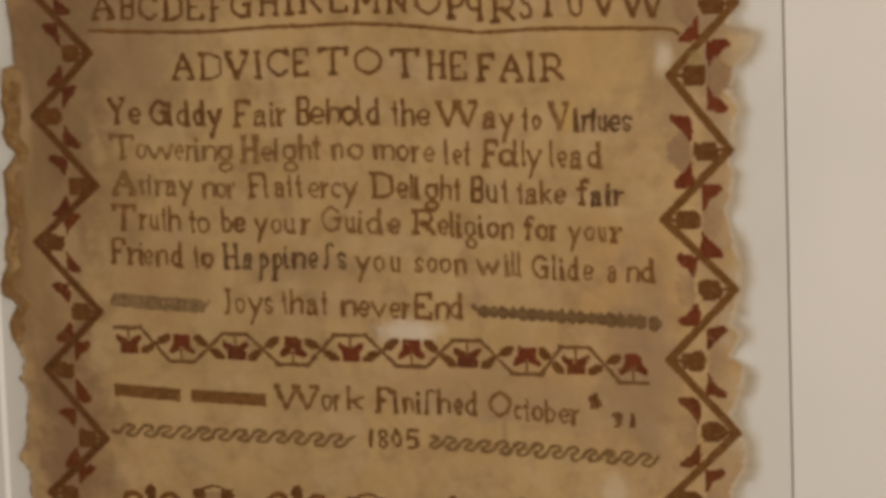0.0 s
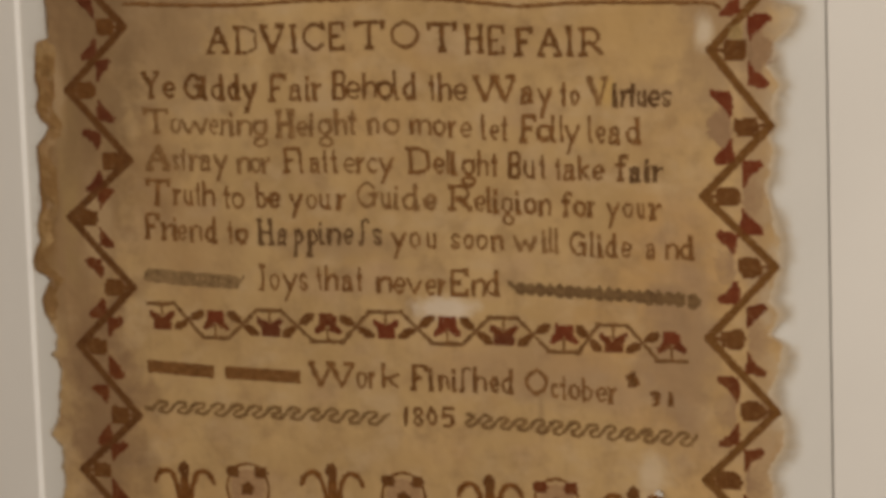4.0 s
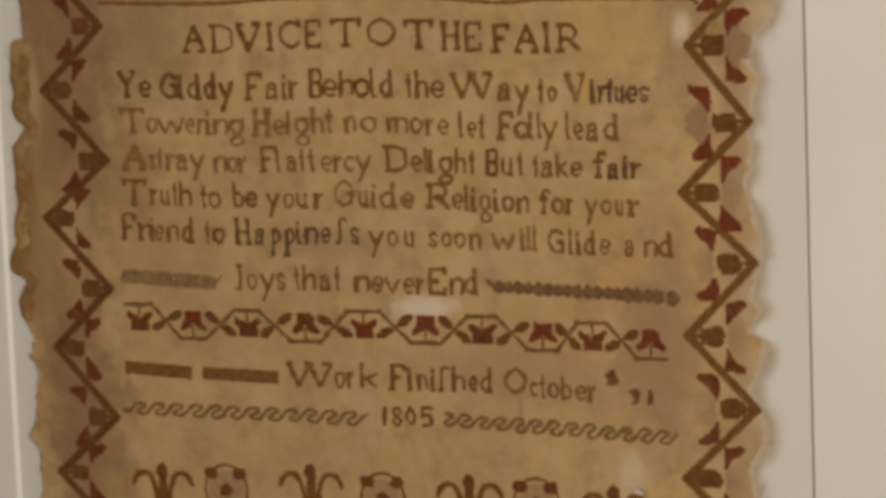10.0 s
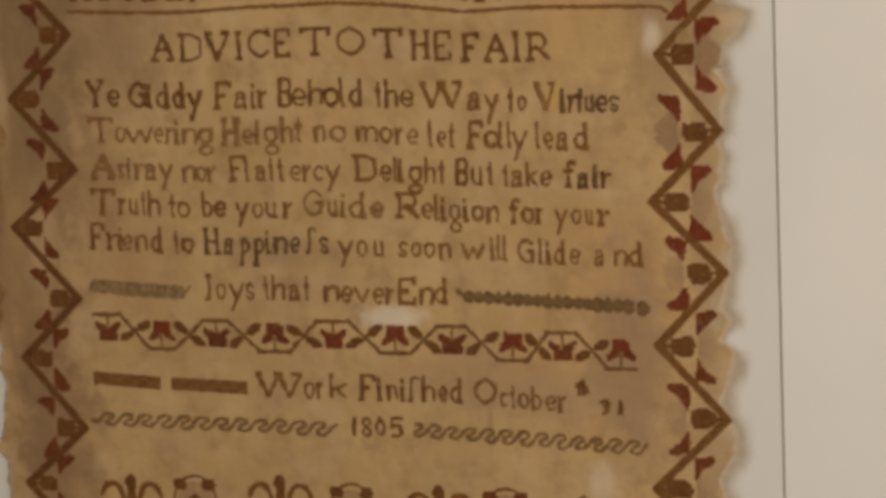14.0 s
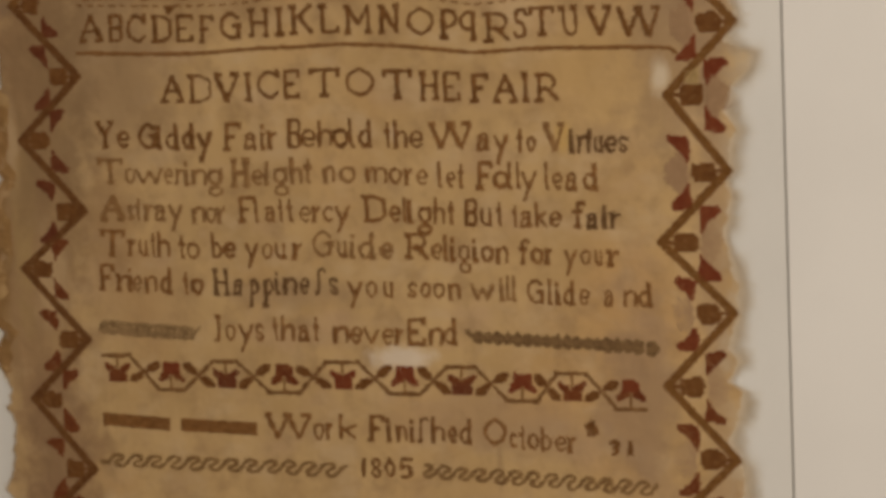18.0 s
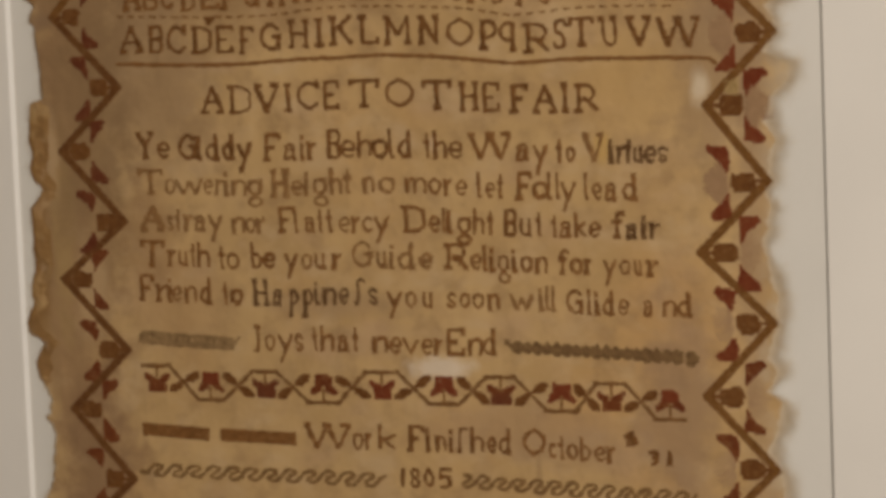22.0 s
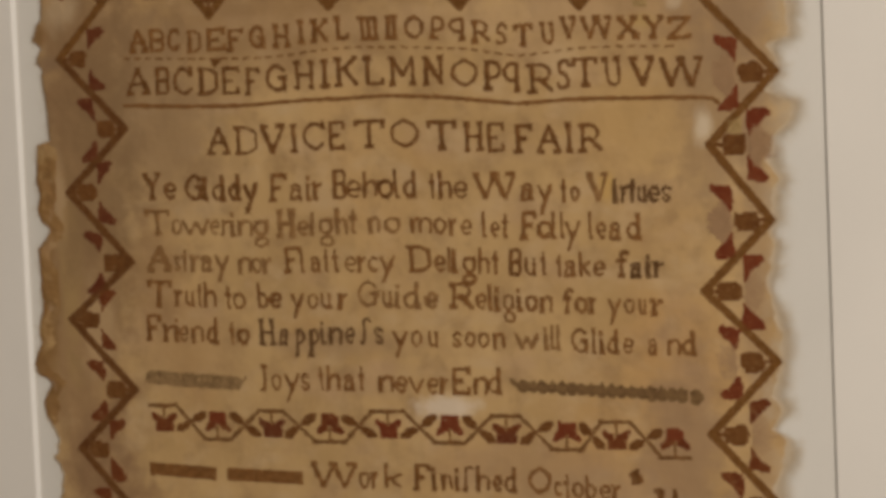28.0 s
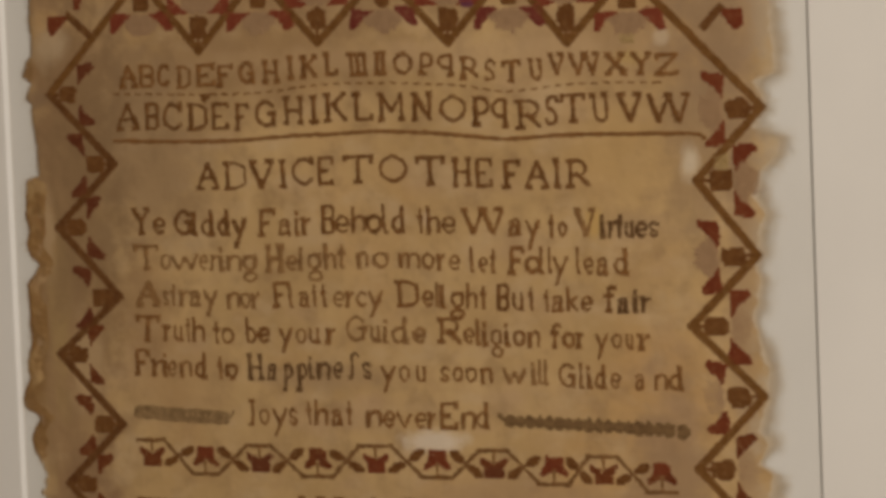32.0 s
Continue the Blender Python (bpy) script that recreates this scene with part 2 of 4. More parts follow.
    links.new(b2.outputs[0], b.inputs["Normal"])
    links.new(b.outputs[0], shader.inputs["Normal"])
    return m


MAT_BOARD = board("cream_mat_board", (0.74, 0.695, 0.61), 0.15)
BEVEL_CORE = board("white_mat_core", (0.80, 0.77, 0.70), 0.1)
MOUNT_BOARD = board("grey_mount_board", (0.672, 0.634, 0.552), 0.12)
WALL_PAINT = board("gallery_wall_paint", (0.62, 0.60, 0.56), 0.3)
FLOOR_WOOD = board("gallery_floor_oak", (0.22, 0.14, 0.08), 0.3)
CEILING_PAINT = board("ceiling_paint", (0.72, 0.71, 0.68), 0.2)
LINEN = linen("aged_linen")
HEM_CLOTH = linen("brown_hem_linen", False)
HEM_LINEN = thread("brown_linen_ends", (0.34, 0.225, 0.115), (0.44, 0.31, 0.18), 0.9)
PALE_LINEN = thread("pale_linen_ends", (0.52, 0.405, 0.262), (0.62, 0.505, 0.350), 0.9, 0.2)
DARK_THREAD = thread("dark_brown_thread", (0.136, 0.058, 0.0165), (0.208, 0.093, 0.028))
MID_THREAD = thread("brown_thread", (0.170, 0.074, 0.022), (0.258, 0.120, 0.037))
FAINT_THREAD = thread("faded_brown_thread", (0.210, 0.105, 0.037), (0.300, 0.160, 0.059))
OLIVE_THREAD = thread("faded_olive_thread", (0.185, 0.110, 0.045), (0.32, 0.200, 0.090))
TAN_THREAD = thread("russet_brown_thread", (0.155, 0.056, 0.013), (0.215, 0.086, 0.021))
BAND_THREAD = thread("dark_russet_band_thread", (0.118, 0.047, 0.014), (0.165, 0.072, 0.022), 0.75, 0.3)
GOLD_BAND_THREAD = thread("golden_brown_band_thread", (0.145, 0.062, 0.016), (0.200, 0.092, 0.025), 0.75, 0.3)
CALYX_THREAD = thread("brown_calyx_thread", (0.128, 0.050, 0.014), (0.178, 0.076, 0.022), 0.75, 0.25)
RED_THREAD = thread("madder_red_thread", (0.152, 0.033, 0.013), (0.192, 0.052, 0.019), 0.75, 0.25)
MAROON_THREAD = thread("dark_maroon_thread", (0.116, 0.031, 0.013), (0.155, 0.050, 0.019), 0.75, 0.25)
PLUM_THREAD = thread("plum_red_thread", (0.150, 0.030, 0.020), (0.190, 0.050, 0.030), 0.75, 0.25)
CRIMSON_THREAD = thread("rosy_red_thread", (0.178, 0.037, 0.018), (0.222, 0.056, 0.025), 0.75, 0.25)
RUSSET_THREAD = thread("russet_red_thread", (0.132, 0.034, 0.012), (0.178, 0.058, 0.018), 0.75, 0.25)
DUSK_THREAD = thread("dusky_mauve_thread", (0.290, 0.174, 0.090), (0.335, 0.206, 0.106), 0.8, 0.1)
MAUVE_THREAD = thread("faded_mauve_thread", (0.335, 0.207, 0.110), (0.385, 0.245, 0.128), 0.8, 0.1)
FILLER_THREAD = thread("worn_brown_thread", (0.158, 0.088, 0.036), (0.228, 0.135, 0.056))
CHAIN_THREAD = thread("brown_chain_thread", (0.155, 0.072, 0.023), (0.215, 0.105, 0.036))
WAVE_THREAD = thread("faded_wave_thread", (0.170, 0.092, 0.033), (0.255, 0.142, 0.054))
SLATE_THREAD = thread("grey_brown_thread", (0.102, 0.050, 0.018), (0.168, 0.088, 0.034))
VIOLET_THREAD = thread("faded_violet_thread", (0.135, 0.036, 0.064), (0.19, 0.068, 0.078))
ROSE_THREAD = thread("faded_rose_thread", (0.39, 0.23, 0.11), (0.44, 0.27, 0.135))
YELLOW_THREAD = thread("faded_yellow_thread", (0.35, 0.230, 0.090), (0.41, 0.275, 0.120))


# ---- building helpers ----
def mesh_part(name, verts, faces, mat, parent=None, label="", smooth=False):
    me = bpy.data.meshes.new(name)
    me.from_pydata(verts, [], faces)
    me.materials.append(mat)
    if smooth:
        me.polygons.foreach_set("use_smooth", [True] * len(me.polygons))
    ob = new(name, me)
    if parent:
        ob.parent = parent
    return tagged(ob, label)


def box(name, a, b, mat, parent=None):
    (x0, y0, z0), (x1, y1, z1) = a, b
    v = [(x, y, z) for z in (z0, z1) for y in (y0, y1) for x in (x0, x1)]
    f = [(0, 2, 3, 1), (4, 5, 7, 6), (0, 1, 5, 4), (2, 6, 7, 3), (1, 3, 7, 5), (0, 4, 6, 2)]
    return mesh_part(name, v, f, mat, parent)


# ---- the room, plain and closed ----
for wall_name, a, b, paint in (
        ("wall_north", (-2.6, 0.0047, 0), (2.6, 0.15, 3.0), WALL_PAINT),
        ("wall_south", (-2.6, -4.15, 0), (2.6, -4.0, 3.0), WALL_PAINT),
        ("wall_east", (2.6, -4.15, 0), (2.75, 0.15, 3.0), WALL_PAINT),
        ("wall_west", (-2.75, -4.15, 0), (-2.6, 0.15, 3.0), WALL_PAINT),
        ("floor", (-2.75, -4.15, -0.15), (2.75, 0.15, 0.0), FLOOR_WOOD),
        ("ceiling", (-2.75, -4.15, 3.0), (2.75, 0.15, 3.12), CEILING_PAINT)):
    kind_name = wall_name.split("_")[0]
    tagged(box(wall_name, a, b, paint), "plain gallery " + kind_name + " closing the quiet room", kind_name, kind="structure")

# ---- mount board and window mat ----
W_LEFT, W_RIGHT, W_TOP, W_BOTTOM = -201.2, 210.9, 96.0, -352.0
BORDER, FRONT, BACK, SLOPE = 95.0, -2.0, 0.3, 1.6


def place(u, v, out=0.0):
    """A world place from sampler millimetres; out is towards the room."""
    return (u * MM, -out * MM, RISE + v * MM)


mount = box("mount_board", (place(W_LEFT - 90, 0)[0], 0.0003, place(0, W_BOTTOM - 90)[2]), (place(W_RIGHT + 90, 0)[0], 0.0046, place(0, W_TOP + 90)[2]), MOUNT_BOARD)
tagged(mount, "pale grey mount board behind the old sampler", "mount board")

mat_thing = new("window_mat")
mat_thing.location = place((W_LEFT + W_RIGHT) / 2, W_BOTTOM - BORDER, -FRONT)
tagged(mat_thing, "cream paper picture mat surrounding the old sampler", "picture mat")


def ring(grow, depth):
    l, r, t, b = W_LEFT - grow, W_RIGHT + grow, W_TOP + grow, W_BOTTOM - grow
    return [Vector(place(l + 0.7, t, -depth)), Vector(place(r - 0.5, t, -depth)), Vector(place(r + 0.2, b, -depth)), Vector(place(l - 1.0, b, -depth))]


def loops(name, rings, mat, label=""):
    base = mat_thing.location
    v = [tuple(p - base) for rg in rings for p in rg]
    f = [(k * 4 + i, k * 4 + (i + 1) % 4, k * 4 + 4 + (i + 1) % 4, k * 4 + 4 + i) for k in range(len(rings) - 1) for i in range(4)]
    return mesh_part(name, v, f, mat, mat_thing, label)


loops("mat_face", [ring(0.12, FRONT), ring(BORDER - 0.4, FRONT), ring(BORDER, FRONT + 0.4), ring(BORDER, BACK)], MAT_BOARD, "smooth cream paper face")
loops("bevel", [ring(0.12, FRONT), ring(0.0, FRONT + 0.1), ring(-SLOPE, BACK)], BEVEL_CORE, "white cut core of the mat")

# ---- the sampler ----
sampler = new("needlework_sampler")
sampler.location = (0, 0, 0)
tagged(sampler, "stained tan linen needlework sampler of 1805 with frayed edges", "sampler")


def swell(u, v):
    """How far the cockled linen stands off its board."""
    side = np.clip(np.minimum(u + 195.0, 191.0 - u) / 14.0, 0.0, 1.0)
    return side * (0.50 + 0.22 * np.sin(u / 23.0 + v / 41.0) + 0.16 * np.sin(v / 15.0 - u / 37.0) + 0.10 * np.sin(u / 7.3 + 1.3) * np.sin(v / 11.0)
            + 0.05 * np.sin(u / 3.1 - v / 4.7)) + 0.06


LEFT_EDGE = [(-185.0, 74), (-185.0, 30), (-184.5, 16.4), (-187.9, 13.1), (-190.5, 6.0), (-186.0, 2.0), (-189.3, -4.8), (-186.5, -9.0), (-184.0, -32.9), (-183.2, -44.6),
             (-190.4, -46.2), (-192.4, -65.0), (-190.9, -72.0), (-192.3, -79.0), (-190.4, -84.8), (-185.8, -90.0), (-193.5, -99.7), (-192.4, -128.0), (-195.7, -142.0),
             (-194.5, -147.0), (-199.0, -157.0), (-198.9, -161.5), (-190.0, -167.2), (-195.0, -178.0), (-193.5, -185.2), (-188.0, -195.5), (-188.4, -203.5), (-191.1, -205.5),
             (-186.6, -211.3), (-188.6, -236.0), (-194.6, -248.1), (-187.6, -254.0), (-188.2, -272.0), (-190, -345)]
RIGHT_EDGE = [(194.0, 74), (194.8, 11.0), (196.3, -6.8), (187.2, -10.5), (191.4, -16.8), (185.8, -31.5), (198.2, -36.4), (196.6, -44.0), (187.6, -52.6), (184.8, -62.8), (190.6, -70.7),
              (187.2, -81.0), (187.7, -88.6), (184.9, -93.8), (188.1, -101.6), (183.4, -117.0), (189.5, -141.0), (189.0, -156.0), (184.3, -170.4), (187.8, -178.0), (182.8, -186.0),
              (190.6, -190.0), (188.0, -204.7), (183.2, -214.0), (191.0, -227.0), (190.4, -238.0), (183.2, -250.5), (187.0, -275.0), (188, -345)]
V_TOP, V_BOTTOM = 74.0, -330.0


def edge(points, v):
    a = np.array(sorted((q, p) for p, q in points))
    return np.interp(v, a[:, 0], a[:, 1])


def wobble(v, scale, seed):
    return np.array([noise.noise((float(q) / scale, seed, 0.3)) for q in np.atleast_1d(v)])


def left_edge(v):
    v = np.atleast_1d(np.asarray(v, float))
    return edge(LEFT_EDGE, v) + 0.7 * wobble(v, 6.0, 1.7) + 0.6 * wobble(v, 2.0, 4.4) + np.where(v < -186, 1.4 * wobble(v, 3.5, 6.1), 0.0)


def right_edge(v):
    v = np.atleast_1d(np.asarray(v, float))
    return edge(RIGHT_EDGE, v) - 2.4 + 1.4 * wobble(v, 7.0, 7.7) + 1.2 * wobble(v, 2.2, 2.4)


def build_linen():
    rows, cols = 421, 281
    v = np.linspace(V_TOP, V_BOTTOM, rows)
    s = np.linspace(0, 1, cols)
    l, r = left_edge(v), right_edge(v)
    u = l[:, None] * (1 - s) + r[:, None] * s
    vv = np.repeat(v[:, None], cols, 1)
    vv = vv + 1.5 * np.sin(u / 31.0) * np.linspace(1, 0.2, rows)[:, None] * 0.4
    verts = np.stack([u * MM, -swell(u, vv) * MM, RISE + vv * MM], -1).reshape(-1, 3)
    hole = np.zeros(u.shape, bool)
    jag = np.sin(u * 2.1) * np.sin(vv * 1.7) * 0.35
    for hu, hv, ru, rv, turn in ((127.6, -265.0, 0.9, 3.0, 0.1),):
        c_, s_ = math.cos(turn), math.sin(turn)
        a, b = (u - hu) * c_ + (vv - hv) * s_, -(u - hu) * s_ + (vv - hv) * c_
        hole |= (a / ru) ** 2 + (b / rv) ** 2 < 1 + jag
    i = np.arange(rows * cols).reshape(rows, cols)
    quad = np.stack([i[:-1, :-1], i[1:, :-1], i[1:, 1:], i[:-1, 1:]], -1)
    keep = ~(hole[:-1, :-1] | hole[1:, 1:])
    faces = quad[keep]
    ob = mesh_part("linen_ground", verts.tolist(), faces.tolist(), LINEN, sampler, "stained and cockled tan plain-weave linen", True)
    thick = ob.modifiers.new("thickness", "SOLIDIFY")
    thick.thickness, thick.offset = 0.0002, -1.0
    return ob


build_linen()


def build_hem():
    """The old folded hem along the left edge, crushed into puckers."""
    v = np.arange(-46.0, -188.0, -0.5)
    wide = 9.0 + 4.5 * wobble(v, 16.0, 9.1) + 2.6 * wobble(v, 5.0, 3.3) + 1.0 * wobble(v, 1.6, 5.1)
    fade = np.clip(np.minimum(-44.0 - v, v + 190.0) / 6.0, 0.05, 1.0)
    l = left_edge(v) - 0.3
    cols = 15
    verts, faces = [], []
    for k in range(len(v)):
        for j in range(cols):
            q = j / (cols - 1)
            u = l[k] + q * wide[k] * fade[k] ** 0.3
            dome = (1 - (2 * q - 0.75) ** 2 * 0.64) * (1 - q ** 5) * min(1.0, q * 9)
            crush = 0.6 + 0.6 * noise.noise((v[k] / 6.5 + q * 0.8, q * 3.4, 2.2)) + 0.35 * noise.noise((v[k] / 9.0, q * 1.5, 7.2)) + 0.25 * noise.noise((v[k] / 1.5, q * 5.0, 4.2))
            verts.append(place(u, v[k] + 0.5 * math.sin(u), float(swell(u, v[k])) + max(0.05, 0.85 * dome * crush) * fade[k] - 0.06 * (q == 1)))
    for k in range(len(v) - 1):
        for j in range(cols - 1):
            a = k * cols + j
            faces.append((a, a + cols, a + cols + 1, a + 1))
    mesh_part("folded_hem", verts, faces, HEM_CLOTH, sampler, "dark brown puckered hem fold", True)


build_hem()


def fibres(name, starts, mat, label, width=0.16):
    """Loose thread ends: thin three-sided strands. starts: u, v, angle, length."""
    verts, faces = [], []
    for u, v, turn, length in starts:
        bend, lift = random.uniform(-0.5, 0.5), random.uniform(0.0, 0.25)
        base = len(verts)
        for k in range(4):
            q = k / 3
            a = turn + bend * q
            x, z = u + math.cos(a) * length * q, v + math.sin(a) * length * q
            w = width * (1 - 0.75 * q)
            out = float(swell(u, v)) * (1 - 0.5 * q) + lift * q * (1 - q) * 2
            nx, nz = -math.sin(a), math.cos(a)
            verts += [place(x + nx * w, z + nz * w, out), place(x - nx * w, z - nz * w, out), place(x, z, out + w * 0.5)]
        for k in range(3):
            b = base + k * 3
            for i, j in ((0, 1), (1, 2), (2, 0)):
                faces.append((b + i, b + j, b + 3 + j, b + 3 + i))
    return tagged(mesh_part(name, verts, faces, mat, sampler, label), kind="stuff")


ends = []
for k in range(30000):
    v = random.uniform(V_BOTTOM, V_TOP)
    clump = max(0.3, 0.9 + 1.2 * float(wobble(v, 6.0, 3.1)[0]))
    start = float(right_edge(v)[0]) - random.uniform(-0.5, 0.8)
    ends.append((start, v, random.gauss(0, 0.4) + 0.5 * float(wobble(v, 9.0, 5.5)[0]), 1.0 + min(8.5, clump * random.expovariate(0.33))))
fibres("right_fringe", ends, PALE_LINEN, "pale frayed weft ends", 0.032)
ends = []
for k in range(3200):
    v = random.uniform(V_BOTTOM, V_TOP)
    ends.append((float(left_edge(v)[0]) + random.uniform(0, 1.5), v, math.pi + random.gauss(0, 0.7), random.uniform(0.3, 2.2) + random.random() ** 7 * 4.5))
fibres("left_fringe", [e for e in ends if e[1] > -186], HEM_LINEN, "short frayed brown thread ends", 0.06)
fibres("lower_left_fringe", [e for e in ends if e[1] <= -186], PALE_LINEN, "pale frayed thread ends", 0.06)
ends = []
for hu, hv, spread in ((127.6, -265.0, 3.0),):
    for k in range(16):
        q = random.uniform(-spread, spread)
        ends.append((hu - 1.5 + q * 0.5, hv + q, random.gauss(0.2, 0.4), random.uniform(0.8, 2.2)))
fibres("tear_threads", ends, PALE_LINEN, "thin threads left across the tears", 0.1)


# ---- stitches ----
class Stitches:
    """Collects raised strands of thread for one mesh."""

    def __init__(self):
        self.verts, self.faces, self.over = [], [], 0.05

    def strand(self, u, v, turn, length, width, high=0.28):
        c, s = math.cos(turn), math.sin(turn)
        lift = float(swell(u, v)) + self.over
        b = len(self.verts)
        h, w = length / 2, width / 2
        self.verts += [place(u - c * h, v - s * h, lift - 0.1), place(u + c * h, v + s * h, lift - 0.1),
                       place(u - s * w, v + c * w, lift), place(u + s * w, v - c * w, lift), place(u, v, lift + high)]
        self.faces += [(b, b + 3, b + 4), (b + 3, b + 1, b + 4), (b + 1, b + 2, b + 4), (b + 2, b, b + 4)]

    def cross(self, u, v, size, thick, worn=0.55):
        u, v = u + random.gauss(0, 0.13), v + random.gauss(0, 0.13)
        size *= random.uniform(0.85, 1.18) * (1.0 + worn * noise.noise((u / 2.6, v / 2.6, 0.7)))
        for k, turn in enumerate((0.785, 2.356)):
            self.strand(u, v, turn + random.gauss(0, 0.12), size * 1.45, thick, 0.22 + 0.1 * k)

    def line(self, pts, wide, step=None):
        """Cross stitches along a path, in as many rows as its width wants."""
        step = step or 0.85
        pts = [Vector(p) for p in pts]
        done = 0.0
        for a, b in zip(pts, pts[1:]):
            length = (b - a).length
            if length < 1e-6:
                continue
            d = (b - a) / length
            n = Vector((-d.y, d.x))
            while done <= length:
                p = a + d * done
                rows = 1 if wide < 3.3 else round(wide / 1.25)
                for r in range(rows):
                    q = p + n * ((r + 0.5) / rows - 0.5) * wide * (rows > 1)
                    self.cross(q.x, q.y, max(1.15, wide / rows * (1.0 if rows == 1 else 1.42)), 0.52 * wide if rows == 1 else 1.6, 0.5 if rows == 1 else 0.15)
                done += step
            done -= length

    def fill(self, poly, pitch=1.05, worn=0.1):
        us, vs = [p[0] for p in poly], [p[1] for p in poly]
        n = len(poly)
        v = min(vs)
        while v <= max(vs):
            u = min(us)
            while u <= max(us):
                inside = False
                for k in range(n):
                    (x0, y0), (x1, y1) = poly[k], poly[k - 1]
                    if (y0 > v) != (y1 > v) and u < (x1 - x0) * (v - y0) / (y1 - y0) + x0:
                        inside = not inside
                if inside:
                    self.cross(u, v, pitch * 1.35, pitch * 1.75, worn)
                u += pitch
            v += pitch

    def made(self, name, mat, label="", parent=None):
        return mesh_part(name, self.verts, self.faces, mat, parent or sampler, label)


def smooth_path(pts, steps=6):
    """Catmull-Rom through the points."""
    p = [Vector(q) for q in pts]
    closed = (p[0] - p[-1]).length < 1e-6
    first, last = (p[-2], p[1]) if closed else (2 * p[0] - p[1], 2 * p[-1] - p[-2])
    p = [first] + p + [last]
    found = []
    for a, b, c, d in zip(p, p[1:], p[2:], p[3:]):
        for k in range(steps):
            t = k / steps
            found.append(0.5 * (2 * b + (c - a) * t + (2 * a - 5 * b + 4 * c - d) * t * t + (3 * b - a - 3 * c + d) * t ** 3))
    return found + [p[-2]]


# Each letter: its width, then strokes as pairs of base-36 digits; baseline 5, small letters to b, capitals to f; ~ is a curve, + a stroke sewn double.
GLYPHS = {
    "A": "8 054f +4f85 1969 0525 +6585", "B": "6 151f ~1f5f6c5a1a ~1a5a675515", "C": "7 ~7d4f1d0a174577 7f7d", "D": "7 151f ~1f4f7d7a774515 0515 0f1f",
    "E": "6 151f 1f6f 1a4a 1565 6f6d 6567", "F": "6 151f 1f6f 1a4a 0525 6f6d", "G": "8 ~7d4f1d0a174577 7a75 5a8a", "H": "8 151f 757f 1a7a 0525 6585 0f2f 6f8f",
    "I": "2 151f 0525 0f2f", "J": "4 ~3f3a372505 2f4f", "K": "7 151f 7f1a +3b75 0525 0f2f 6f7f", "L": "6 151f 1565 6567 0f2f", "M": "a 151f +1f58 589f +9f95 0525 85a5 0f1f",
    "N": "8 151f +1f75 757f 0525 6f8f 0f1f", "O": "8 ~4f1d0a1745778a7d4f", "*": "8 4f1d0b09174577898b7d4f", "P": "6 151f ~1f4f6d6b4919 0535",
    "R": "7 151f ~1f4f6d6b491a +3a75 0525 0f1f", "S": "6 ~6d4f1e1b3a5856351507", "T": "8 454f 0f8f 0f0d 8f8d 3555", "U": "7 ~1f182645676f 0f2f 5f7f",
    "V": "8 +0f45 458f 0f2f 6f8f", "W": "c +0f35 356f +6f95 95cf 0f1f 5f7f afcf", "X": "8 058f +0f85 0f2f 6f8f 0525 6585", "Y": "8 +0f4a 4a8f 4a45 3555 0f2f 6f8f", "Z": "8 0f8f0585 0f0d 8587",
    "a": "6 ~1a3b5a5565 ~582916153557", "b": "5 151f ~1a3b59573516", "c": "5 ~5a3b19173556", "d": "6 555f ~5a3b19173557 5565", "e": "5 ~18585a3b19173556",
    "f": "4 ~5e4f2e2a25 0b4b 1535", "ſ": "4 ~5e4f2e2a25 1525", "g": "6 ~3b1a1735575a3b 5b56 3534 ~34131130515334", "h": "6 151f ~193b5a55", "i": "2 151b 1d1e 1525",
    "k": "6 151f 5b18 2955", "l": "2 1f1525", "m": "9 151b ~193b4a45 ~496b8a85", "n": "6 151b ~193b5a55", "o": "6 ~3b1a1735575a3b", "p": "5 101b ~1a3b59573516 0020",
    "q": "6 555f ~5f2f0d0b2959 4565", "r": "5 151b ~183a5b5a 0525 0b1b", "s": "5 ~5a3b1a2847563516", "t": "4 ~2e262545 0b4b", "u": "6 ~1b173556 5b5565", "v": "6 0b356b",
    "%": "9 252f 555f 858f 0f9f 1535 4565 7595", "&": "6 151f 454f 0f6f 0525 3555",
    "w": "8 0b254a658b", "y": "6 0b35 6b3510", "0": "5 ~3f1a355a3f", "1": "2 151f", "3": "5 ~1e3f5d3a ~3a583515", "5": "5 5f1f1a ~1a4b574515", "8": "5 ~3f1d3a5d3f ~3a173557483a",
}


def digit(ch):
    return int(ch, 36)


